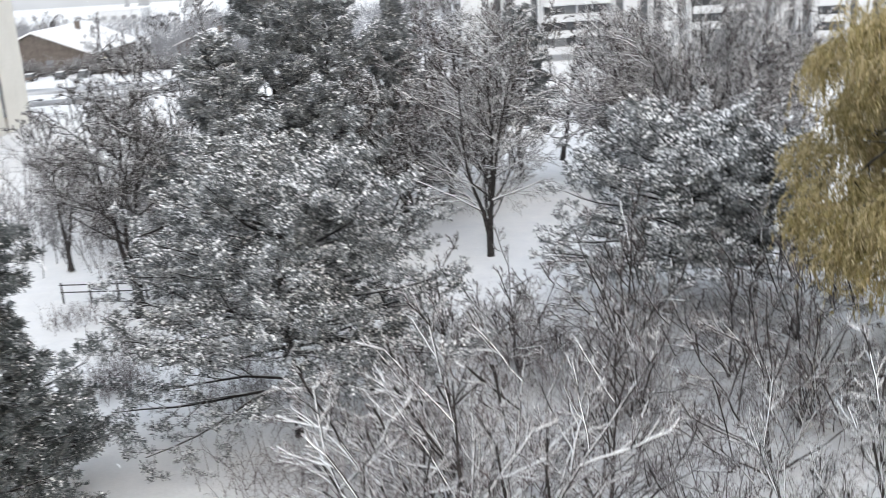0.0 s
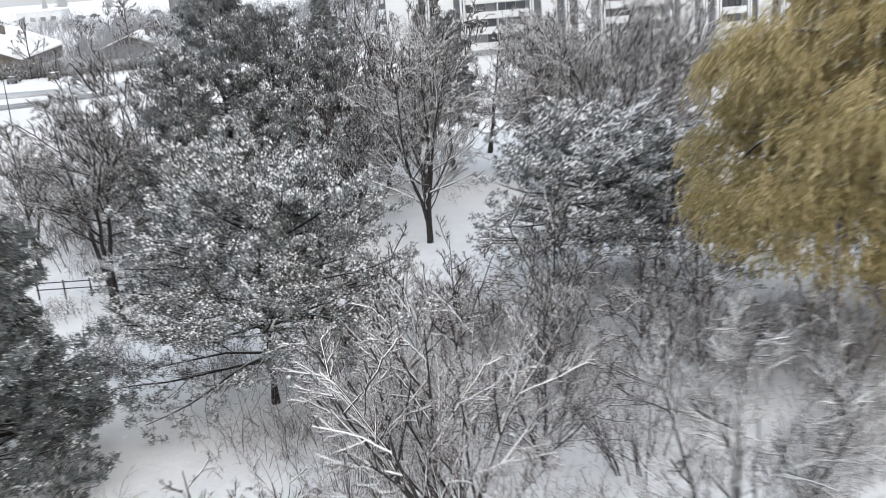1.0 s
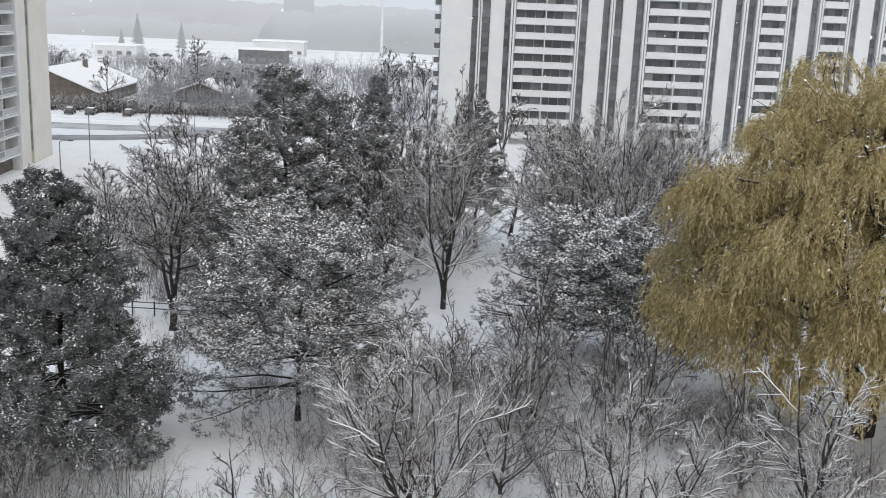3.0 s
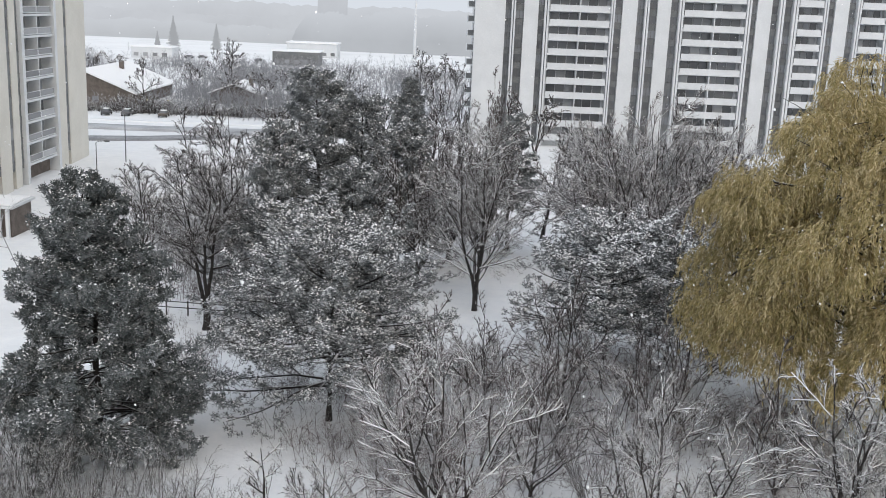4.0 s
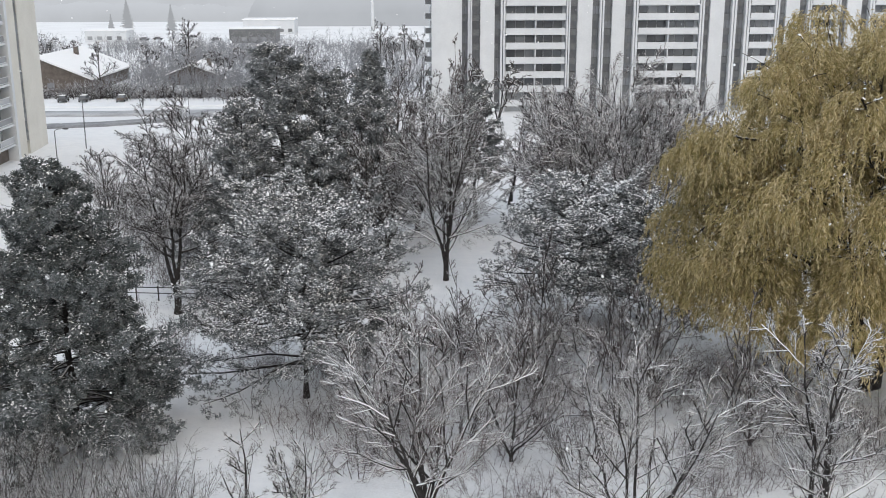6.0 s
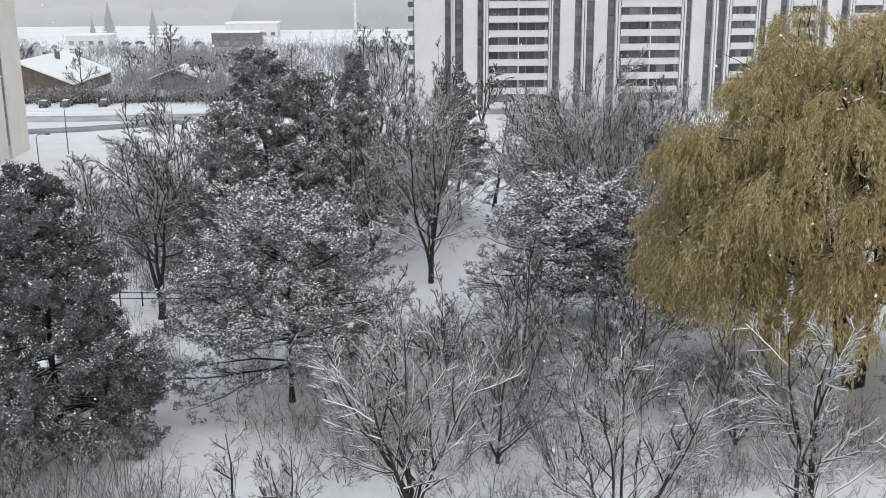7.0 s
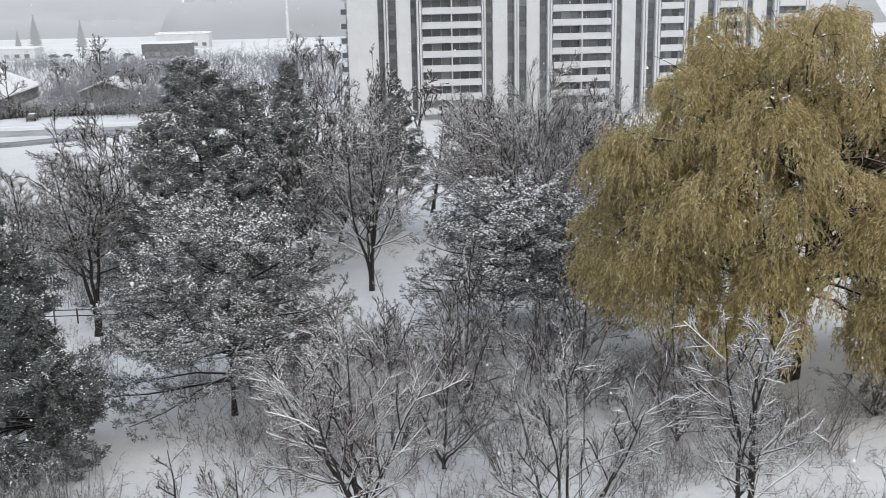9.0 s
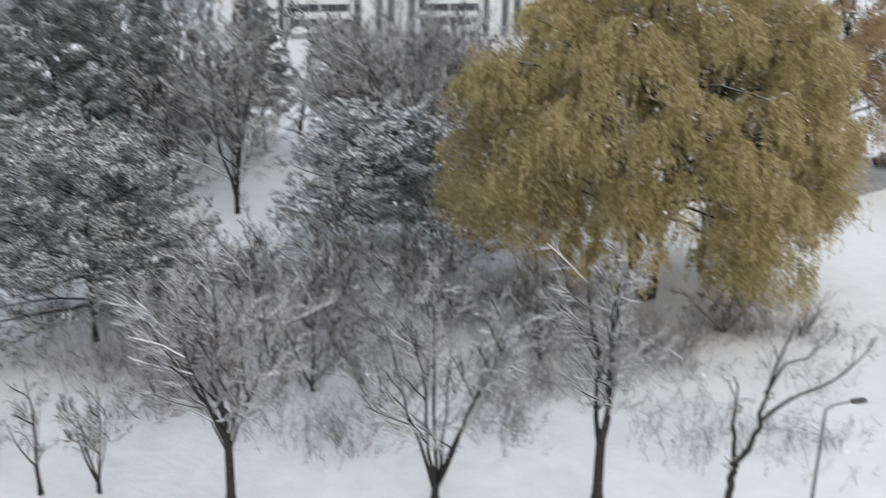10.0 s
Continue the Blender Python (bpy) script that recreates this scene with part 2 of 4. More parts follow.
def tubes(P, R, sides):
    """Tapered tubes along many polylines at once. P (n, k, 3), R (n, k)."""
    n, k, _ = P.shape
    T = np.empty_like(P)
    T[:, 1:-1] = P[:, 2:] - P[:, :-2]
    T[:, 0], T[:, -1] = P[:, 1] - P[:, 0], P[:, -1] - P[:, -2]
    T = unit(T)
    ref = np.where(np.abs(T[:, :1, 2:3]) > 0.8, np.array([1.0, 0.0, 0.0]), np.array([0.0, 0.0, 1.0]))
    U = unit(np.cross(T, np.broadcast_to(ref, T.shape)))
    V = np.cross(T, U)
    a = np.arange(sides) * 2 * np.pi / sides + 0.5
    ring = U[:, :, None] * np.cos(a)[None, None, :, None] + V[:, :, None] * np.sin(a)[None, None, :, None]
    verts = (P[:, :, None] + ring * R[:, :, None, None]).reshape(-1, 3)
    i = np.arange(n)[:, None, None] * k * sides
    j = np.arange(k - 1)[None, :, None] * sides
    s, s2 = np.arange(sides)[None, None], ((np.arange(sides) + 1) % sides)[None, None]
    quads = np.stack([i + j + s, i + j + s2, i + j + sides + s2, i + j + sides + s], -1).reshape(-1, 4)
    return verts, quads


def merged(chunks):
    vs, qs, o = [], [], 0
    for v, q in chunks:
        vs.append(v)
        qs.append(q + o)
        o += len(v)
    return np.concatenate(vs), np.concatenate(qs)


def along(P, t):
    k = P.shape[1] - 1
    f = np.clip(t * k, 0, k - 1e-4)
    i = f.astype(int)
    w = (f - i)[:, None]
    n = np.arange(len(P))
    return P[n, i] * (1 - w) + P[n, i + 1] * w, unit(P[n, i + 1] - P[n, i])


def sprout(rng, P, R, count, span, angle, length, k, lift, wobble, thick, level=False):
    """Child branches on every parent: count each, at span of its length, leaning off by angle degrees."""
    n = len(P)
    who = np.repeat(np.arange(n), count)
    t = span[0] + (span[1] - span[0]) * (np.tile(np.arange(count), n) + rng.random(n * count)) / count
    base, tan = along(P[who], t)
    kk = R.shape[1] - 1
    fi = np.clip((t * kk).astype(int), 0, kk)
    r0 = R[who, fi]
    side = unit(np.cross(tan, rng.normal(size=tan.shape)))
    if level:
        flat = np.cross(tan, np.array([0.0, 0.0, 1.0])) * np.where(rng.random((len(who), 1)) < 0.5, -1.0, 1.0)
        side = unit(unit(flat) + rng.normal(size=tan.shape) * 0.5)
    a = np.radians(rng.uniform(angle[0], angle[1], len(who)))[:, None]
    d = unit(tan * np.cos(a) + side * np.sin(a))
    plen = np.linalg.norm(P[:, 1:] - P[:, :-1], axis=2).sum(1)[who]
    L = plen * rng.uniform(length[0], length[1], len(who)) * (1.15 - 0.6 * t)
    Q = np.empty((len(who), k, 3))
    Q[:, 0] = base
    step = (L / (k - 1))[:, None]
    for j in range(1, k):
        d = unit(d + rng.normal(size=d.shape) * wobble + np.array([0, 0, lift]))
        Q[:, j] = Q[:, j - 1] + d * step
    rr = np.minimum(r0 * thick, r0)[:, None] * np.linspace(1, 0.4, k)[None]
    return Q, rr


def stem(rng, base, top, k, r0, r1, wobble):
    s = np.linspace(0, 1, k)[:, None]
    p = np.array(base) * (1 - s) + np.array(top) * s
    p[1:] += np.cumsum(rng.normal(size=(k - 1, 3)) * wobble * np.array([1, 1, 0.2]), 0)
    r = r0 + (r1 - r0) * s[:, 0] ** 0.8
    r[0] *= 1.35
    return p[None], r[None]


def cones(P, R):
    """Three-sided twigs that end in a point. P (n, 2, 3), R (n,)."""
    n = len(P)
    T = unit(P[:, 1] - P[:, 0])
    ref = np.where(np.abs(T[:, 2:3]) > 0.8, np.array([1.0, 0.0, 0.0]), np.array([0.0, 0.0, 1.0]))
    U = unit(np.cross(T, ref))
    V = np.cross(T, U)
    a = np.arange(3) * 2 * np.pi / 3 + np.pi / 2
    ring = P[:, :1] + (U[:, None] * np.cos(a)[None, :, None] + V[:, None] * np.sin(a)[None, :, None]) * R[:, None, None]
    v = np.concatenate([ring, P[:, 1:2]], 1).reshape(-1, 3)
    b = np.arange(n)[:, None, None] * 4
    tri = (b + np.array([(0, 1, 3), (1, 2, 3), (2, 0, 3)])[None]).reshape(-1, 3)
    return v, tri


def twig_mesh(name, tube_sets, cone_sets):
    vs, qs, ts, o = [], [], [], 0
    for v, q in tube_sets:
        vs.append(v)
        qs.append(q + o)
        o += len(v)
    for v, t in cone_sets:
        vs.append(v)
        ts.append(t + o)
        o += len(v)
    return mesh_np(name, np.concatenate(vs), np.concatenate(qs) if qs else None, np.concatenate(ts) if ts else None)


def crown_of(rng, tree, trunk, P, R, limbs, low, angle, reach, order, fine, lift, bark, twig, twig_r, ridge=False, tight=1.0):
    """Limbs, boughs and twigs on the leaders P of a bare tree."""
    P1, R1 = sprout(rng, P, R, limbs, (low, 0.95), angle, reach, 6, lift, 0.075, 0.62)
    P2, R2 = sprout(rng, P1, R1, order[0], (0.2, 1.0), (25 * tight, 60 * tight), (0.28 / tight, 0.52 / tight), 5, lift, 0.12, 0.6)
    P3, R3 = sprout(rng, P2, R2, order[1], (0.15, 1.0), (22 * tight, 55 * tight), (0.38, 0.7), 3, lift, 0.13, 0.6)
    P4, R4 = sprout(rng, P3, R3, order[2], (0.1, 1.0), (22, 58), (0.45, 0.85), 2, lift, 0.12, 0.7)
    R1, R2, R3 = np.maximum(R1, 0.03), np.maximum(R2, twig_r * 2.6), np.maximum(R3, twig_r * 1.6)
    wood = BARK_DARK if ridge else bark
    if tree.get("group"):
        part_mesh("limb", mesh_np("limb", *merged([tubes(P1, R1, 6), tubes(P2, R2, 4)])), wood, trunk)
    else:
        c = order[0]
        for i in range(len(P1)):
            part_mesh("limb", mesh_np("limb", *merged([tubes(P1[i:i + 1], R1[i:i + 1], 6), tubes(P2[i * c:i * c + c], R2[i * c:i * c + c], 4)])), wood, trunk)
    if ridge:
        loads = []
        for Q, S, k, load in ((P, R, 5, 0.72), (P1, R1, 4, 0.88), (P2, R2, 3, 0.82), (P3, R3, 3, 0.4)):
            flat = np.clip(1.35 - np.abs(unit(Q[:, -1] - Q[:, 0])[:, 2]), 0.4, 1.0)[:, None]
            loads.append(tubes(Q + np.stack([S * -0.25, S * -0.42, S * 0.7], -1), S * load * flat + 0.003, k))
        part_mesh("snow", mesh_np("snow", *merged(loads)), SNOW, tree, "ridges of fresh snow along the boughs")
    cs = [cones(P4, np.full(len(P4), twig_r * 1.15))]
    if fine:
        P5, R5 = sprout(rng, P4, R4, fine, (0.1, 0.9), (20, 60), (0.5, 0.9), 2, lift, 0.1, 0.8)
        cs.append(cones(P5, np.full(len(P5), twig_r * 0.85)))
    part_mesh("crown", twig_mesh("crown", [tubes(P3, R3, 3)], cs), twig, tree, "haze of fine bare twigs dusted with snow")


def bare_tree(at, height, spread, label, seed, limbs=9, fork=0.12, order=(6, 6, 6), fine=2, bark=None, twig=None, leaders=1, fan=0.5,
              lean=(0, 0), group="", name="bare_tree", angle=(30, 62), thick=1.0, low=0.2, lift=0.03, twig_r=0.0055, dome=0.3, ridge=False, tight=1.0):
    """Leafless tree: a trunk that opens into leaders, limbs, boughs, and a haze of twigs."""
    rng = np.random.default_rng(seed)
    tree = thing(name, label, "tree", group, at=at)
    r0 = height * 0.0150 * thick
    zf = height * fork
    fx, fy = lean[0] * fork, lean[1] * fork
    stems = []
    a0 = rng.uniform(0, 6.28)
    for i in range(leaders):
        a = a0 + i * 6.283 / leaders + rng.uniform(-0.35, 0.35)
        off = spread * 0.5 * fan * rng.uniform(0.65, 1.1) if leaders > 1 else 0.0
        if leaders > 3 and i == 0:
            off *= 0.15
        top = (math.cos(a) * off + lean[0], math.sin(a) * off + lean[1], height * (0.97 - dome * (off / spread * 2) ** 2) * rng.uniform(0.93, 1.0))
        base = (fx + math.cos(a) * r0 * 0.4, fy + math.sin(a) * r0 * 0.4, zf - 0.15) if leaders > 1 else (0, 0, -0.25)
        stems.append(stem(rng, base, top, 9, r0 * (0.8 if leaders < 3 else 0.6) if leaders > 1 else r0, 0.018, height * 0.009))
    P, R = np.concatenate([t[0] for t in stems]), np.concatenate([t[1] for t in stems])
    R[:, 0] /= 1.3 if leaders > 1 else 1.0
    sets = [tubes(P, R, 7)]
    if leaders > 1:
        T, TR = stem(rng, (0, 0, -0.25), (fx, fy, zf), 4, r0 * 1.1, r0 * 0.9, 0.01)
        sets.append(tubes(T, TR, 8))
    trunk = part_mesh("trunk", mesh_np("trunk", *merged(sets)), bark or (BARK_DARK if ridge else BARK_GREY), tree, smooth=True)
    ratio = spread / height
    reach = (0.30 * ratio + 0.04, 0.48 * ratio + 0.08) if leaders > 1 else (0.42 * ratio, 0.62 * ratio)
    crown_of(rng, tree, trunk, P, R, limbs, low, angle, reach, order, fine, lift, bark or BARK_GREY, twig or TWIG, twig_r, ridge, tight)
    return tree


def crooked_tree(at, ways, label, seed):
    """Small pruned tree whose few limbs follow given ways."""
    rng = np.random.default_rng(seed)
    tree = thing("pruned_tree", label, "tree", at=at)
    P, R = [], []
    for pts, ra, rb in ways:
        p = np.array(pts, float)
        s = np.linspace(0, len(p) - 1, 10)
        q = np.stack([np.interp(s, np.arange(len(p)), p[:, c]) for c in range(3)], -1)
        q[1:-1] += rng.normal(size=(8, 3)) * 0.05
        P.append(q)
        R.append(np.linspace(ra, rb, 10))
    P, R = np.stack(P), np.stack(R)
    trunk = part_mesh("trunk", mesh_np("trunk", *tubes(P, R, 8)), BARK_DARK, tree, smooth=True)
    crown_of(rng, tree, trunk, P, R * 0.6, 4, 0.55, (25, 55), (0.14, 0.3), (4, 4, 4), 0, 0.05, BARK_GREY, TWIG, 0.008, True)
    return tree


def tufts(rng, C, A, blades, length, width):
    """Rounded brushes of needles round every place C, fuller towards the axis A."""
    n = len(C)
    d = unit(A[:, None] * 0.45 + rng.normal(size=(n, blades, 3)) * 0.62)
    s = unit(np.cross(d, rng.normal(size=d.shape))) * width * 0.5
    L = length[:, None, None] * rng.uniform(0.65, 1.15, (n, blades, 1))
    c = C[:, None]
    v = np.stack([c - d * L * 0.1, c + d * L + s, c + d * L - s], 2).reshape(-1, 3)
    return v, np.arange(len(v)).reshape(-1, 3)


def snow_pads(rng, C, size):
    """Small uneven pads of snow."""
    n = len(C)
    a = np.arange(4) * np.pi / 2
    ring = np.stack([np.cos(a), np.sin(a), np.full(4, -0.15)], -1)[None] * (size[:, None, None] * rng.uniform(0.55, 1.3, (n, 4, 1)))
    ring[..., 2] += rng.normal(size=(n, 4)) * size[:, None] * 0.3
    top = np.zeros((n, 1, 3))
    top[..., 2] = (size * rng.uniform(0.35, 0.75, n))[:, None]
    turn = rng.uniform(0, 6.28, n)
    c, s = np.cos(turn)[:, None], np.sin(turn)[:, None]
    ring = np.stack([ring[..., 0] * c - ring[..., 1] * s, ring[..., 0] * s + ring[..., 1] * c, ring[..., 2]], -1)
    v = (np.concatenate([ring, top], 1) + C[:, None]).reshape(-1, 3)
    b = np.arange(n)[:, None, None] * 5
    tri = (b + np.array([(0, 1, 4), (1, 2, 4), (2, 3, 4), (3, 0, 4)])[None]).reshape(-1, 3)
    return v, tri


def pine(at, height, width, label, seed, profile, limbs=46, low=0.15, snow=0.55, blades=11, per=3, needle=None, lean=(0, 0), group="", name="pine_tree",
         droop=-0.03, tuft=0.2, cap=0.1, sub=8, extra=(), blade_w=0.035, rise=0.75, whorls=0, bark=None, drift=0.0):
    """Pine: trunk, level limbs whose reach follows profile(0..1), brushes of needles on their twigs and a cap of snow on top of the brushes."""
    rng = np.random.default_rng(seed)
    tree = thing(name, label, "tree", group, at=at)
    wood = bark or BARK_DARK
    P, R = stem(rng, (0, 0, -0.25), (lean[0], lean[1], height * 0.97), 12, height * 0.017, 0.03, height * 0.006)
    u = low + (0.98 - low) * ((np.arange(limbs) + rng.random(limbs)) / limbs) ** 0.92
    if whorls:
        u = low + (0.985 - low) * (np.round((u - low) / (0.985 - low) * whorls) / whorls) + rng.normal(size=limbs) * 0.006
    az = np.arange(limbs) * 2.39996 + rng.uniform(-0.5, 0.5, limbs)
    reach = width * 0.5 * np.array([profile(min(1.0, x)) for x in u]) * rng.uniform(0.72, 1.12, limbs)
    up = 0.03 + rise * u ** 2 + rng.normal(size=limbs) * (0.05 if whorls else 0.10)
    if extra:
        u = np.concatenate([u, [e[1] for e in extra]])
        az = np.concatenate([az, [math.radians(e[0]) for e in extra]])
        reach = np.concatenate([reach, [e[2] for e in extra]])
        up = np.concatenate([up, [e[3] for e in extra]])
    limbs = len(u)
    base, tan = along(np.repeat(P, limbs, 0), np.minimum(u, 1.0))
    d = unit(np.stack([np.cos(az), np.sin(az), up], -1))
    k = 7
    P1 = np.empty((limbs, k, 3))
    P1[:, 0] = base
    for j in range(1, k):
        d = unit(d + rng.normal(size=d.shape) * np.array([0.10, 0.10, 0.06]) + np.array([0, 0, droop + 0.10 * (j > 3)]))
        P1[:, j] = P1[:, j - 1] + d * (reach / (k - 1))[:, None]
    R1 = (0.020 + 0.011 * reach)[:, None] * np.linspace(1, 0.25, k)[None]
    P2, R2 = sprout(rng, P1, R1, sub, (0.25, 1.0), (30, 68), (0.25, 0.5), 4, 0.05, 0.12, 0.5, True)
    P3, R3 = sprout(rng, P2, R2, 5, (0.25, 1.0), (25, 60), (0.3, 0.58), 2, 0.16, 0.12, 0.5, True)
    trunk = part_mesh("trunk", mesh_np("trunk", *tubes(P, R, 9)), wood, tree, smooth=True)
    R2 = np.maximum(R2, 0.013)
    for i in range(limbs):
        p2, p3 = slice(i * sub, i * sub + sub), slice(i * sub * 5, (i + 1) * sub * 5)
        part_mesh("limb", twig_mesh("limb", [tubes(P1[i:i + 1], R1[i:i + 1], 5), tubes(P2[p2], R2[p2], 3)], [cones(P3[p3], np.full(sub * 5, 0.012))]), wood, trunk)
    who = np.repeat(np.arange(len(P3)), per)
    C, A = along(P3[who], np.tile(np.linspace(0.35, 1.0, per), len(P3)) + rng.uniform(-0.12, 0.0, len(who)))
    C = C + rng.normal(size=C.shape) * 0.06
    A = unit(A + np.array([0, 0, 0.8]))
    ln = tuft * rng.uniform(0.7, 1.25, len(C))
    part_mesh("crown", mesh_np("crown", *((lambda v, t: (v, None, t))(*tufts(rng, C, A, blades, ln, blade_w)))), needle or NEEDLE, tree, "dense brushes of evergreen needles")
    clump = np.sin(C[:, 0] * 1.1 + seed) * np.sin(C[:, 1] * 1.3) * 0.6 + np.sin(C[:, 2] * 1.6 + C[:, 0] * 0.7) * 0.4
    keep = rng.random(len(C)) < snow * (0.85 + 0.75 * clump)
    S, ls, n = C[keep], ln[keep], int(keep.sum())
    top = S + np.stack([0 * ls, 0 * ls, ls * 0.62], -1)
    sets = [snow_pads(rng, top + rng.normal(size=(n, 3)) * (ls * 0.35)[:, None], cap * rng.uniform(0.5, 1.15, n)) for i in range(2)]
    if drift:
        j = rng.integers(0, len(P2), 500)
        c, _ = along(P2[j], rng.random(500))
        sets.append(snow_pads(rng, c + np.array([0, 0, 0.1 + tuft * 0.6]), rng.uniform(0.5, 1.2, 500) * drift))
    tagged(part_mesh("snow", twig_mesh("snow", [], sets), SNOW, tree), "caps of fresh snow on the needles", kind="stuff")
    return tree


def willow(at, half, depth, z_mid, z_top, label, seed, leaf, tiers, per=340, low=(7.0, 2.5), name="willow_tree"):
    """Weeping tree: leaning stems, a bough to every dome of the crown, and curtains of leafy withes spilling over the domes."""
    rng = np.random.default_rng(seed)
    tree = thing(name, label, "tree", at=at)
    L = []
    for z, count, inset in tiers:
        w = math.sqrt(max(0.05, 1 - ((z - z_mid) / (z_top - z_mid + 1.0)) ** 2)) * inset
        a0 = rng.uniform(0, 6.28)
        for i in range(count):
            a = a0 + i * 6.283 / count + rng.normal() * 0.16
            k = w * rng.uniform(0.86, 1.04)
            L.append((math.cos(a) * (half - 2.0) * k, math.sin(a) * (depth - 2.0) * k, z + rng.normal() * 0.7))
    L = np.array(L)
    lobes = len(L)
    rad = rng.uniform(1.8, 3.2, lobes)
    floor_z = low[0] + (low[1] - low[0]) * np.clip(L[:, 0] / half * 0.5 + 0.5, 0, 1)
    L[:, 2] = np.maximum(L[:, 2], floor_z + 1.6)
    trunks = [stem(rng, (0.3 * math.cos(i * 2.1), 0.3 * math.sin(i * 2.1), -0.3), (half * 0.28 * math.cos(i * 2.1 + 0.5), depth * 0.2 * math.sin(i * 2.1 + 0.5), z_mid + (z_top - z_mid) * 0.42), 8, 0.5, 0.18, 0.25)
              for i in range(3)]
    P, R = np.concatenate([t[0] for t in trunks]), np.concatenate([t[1] for t in trunks])
    near = np.argmin(np.stack([np.linalg.norm(L - P[i, -1], axis=1) for i in range(3)], 1), axis=1)
    s0, _ = along(P[near], rng.uniform(0.35, 1.0, lobes))
    k = 8
    s = np.linspace(0, 1, k)[None, :, None]
    bow = np.zeros((lobes, k, 3))
    bow[:, :, 2] = (np.sin(s[0, :, 0] * np.pi) * 1.1)[None]
    P1 = s0[:, None] * (1 - s) + (L + np.array([0, 0, 0.6]))[:, None] * s + bow + rng.normal(size=(lobes, k, 3)) * 0.2 * np.sin(s * np.pi)
    R1 = np.linspace(0.16, 0.045, k)[None] * rng.uniform(0.6, 1.2, (lobes, 1))
    P2, R2 = sprout(rng, P1, R1, 9, (0.5, 1.0), (25, 80), (0.16, 0.32), 4, 0.03, 0.16, 0.5)
    trunk = part_mesh("trunk", mesh_np("trunk", *tubes(P, R, 9)), BARK_DARK, tree, smooth=True)
    R2 = np.maximum(R2, 0.022)
    for i in range(lobes):
        p2 = slice(i * 9, i * 9 + 9)
        part_mesh("limb", mesh_np("limb", *merged([tubes(P1[i:i + 1], R1[i:i + 1], 6), tubes(P2[p2], R2[p2], 4)])), BARK_DARK, trunk)
    n = lobes * per
    who = np.repeat(np.arange(lobes), per)
    # withes start in small sprays on the dome, so that the curtains part here and there
    spray = unit(rng.normal(size=(lobes, 26, 3)) + np.array([0, 0, 0.35]))
    o = unit(spray[who, rng.integers(0, 26, n)] + rng.normal(size=(n, 3)) * 0.2)
    base = L[who] + o * rad[who][:, None] * rng.uniform(0.45, 1.0, (n, 1)) ** 0.6 * np.array([1, 1, 0.68])
    hang = np.minimum(rng.gamma(3.2, 0.33, n) + 0.35, np.maximum(base[:, 2] - floor_z[who] * rng.uniform(0.6, 1.2, n), 0.35))
    k = 5
    dd = unit(o * np.array([1, 1, 0.4]) + rng.normal(size=o.shape) * 0.22 + np.array([0, 0, 0.2]))
    Q = np.empty((n, k, 3))
    Q[:, 0] = base
    for j in range(1, k):
        dd = unit(dd * 0.55 + np.array([0, 0, -0.66]) + rng.normal(size=o.shape) * 0.08)
        Q[:, j] = Q[:, j - 1] + dd * (hang / (k - 1))[:, None]
    part_mesh("withe", mesh_np("withe", *tubes(Q[::3][:, [0, 2, 4]], np.full((len(Q[::3]), 3), 0.011), 3)), leaf, tree, "thin hanging yellow withes")
    m = 14
    who = np.repeat(np.arange(n), m)
    C, T = along(Q[who], rng.uniform(0.0, 1.0, len(who)))
    dirs = unit(T * 1.0 + rng.normal(size=T.shape) * 0.42)
    sd = unit(np.cross(dirs, rng.normal(size=T.shape))) * 0.06
    ll = rng.uniform(0.2, 0.42, len(who))[:, None]
    v = np.stack([C - dirs * 0.03, C + dirs * ll * 0.5 + sd, C + dirs * ll], 1).reshape(-1, 3)
    part_mesh("foliage", mesh_np("foliage", v, None, np.arange(len(v)).reshape(-1, 3)), leaf, tree, "narrow yellow-olive leaves in hanging curtains")
    q = rng.integers(0, len(P2), 2600)
    C, _ = along(P2[q], rng.random(2600))
    v, tri = snow_pads(rng, C + np.array([0, 0, 0.05]), rng.uniform(0.05, 0.15, 2600))
    tagged(part_mesh("snow", mesh_np("snow", v, None, tri), SNOW, tree), "thin snow on the upper boughs", kind="stuff")
    return tree


def shrub(at, height, spread, label, seed, stems=16, name="shrub", group="undergrowth shrubs", twig=None, order=(6, 5, 4)):
    """Bare thicket of many thin stems."""
    rng = np.random.default_rng(seed)
    bush = thing(name, label, "shrub", group, at=at)
    st = []
    for i in range(stems):
        a, r = rng.uniform(0, 6.28), spread * 0.5 * math.sqrt(rng.random())
        b = (math.cos(a) * r * 0.45, math.sin(a) * r * 0.45, -0.1)
        st.append(stem(rng, b, (math.cos(a) * r, math.sin(a) * r, height * rng.uniform(0.6, 1.0)), 5, 0.024, 0.008, 0.07))
    P, R = np.concatenate([s[0] for s in st]), np.concatenate([s[1] for s in st])
    P1, R1 = sprout(rng, P, R, order[0], (0.15, 1.0), (20, 55), (0.3, 0.55), 4, 0.05, 0.1, 0.7)
    P2, R2 = sprout(rng, P1, R1, order[1], (0.15, 1.0), (22, 60), (0.35, 0.6), 2, 0.05, 0.1, 0.7)
    P3, R3 = sprout(rng, P2, R2, order[2], (0.15, 1.0), (22, 60), (0.4, 0.7), 2, 0.05, 0.1, 0.8)
    part_mesh("stem", mesh_np("stem", *merged([tubes(P, R, 5), tubes(P1, np.maximum(R1, 0.009), 3)])), BARK_GREY, bush)
    part_mesh("crown", twig_mesh("crown", [], [cones(P2, np.full(len(P2), 0.008)), cones(P3, np.full(len(P3), 0.0055))]), twig or TWIG, bush)
    return bush


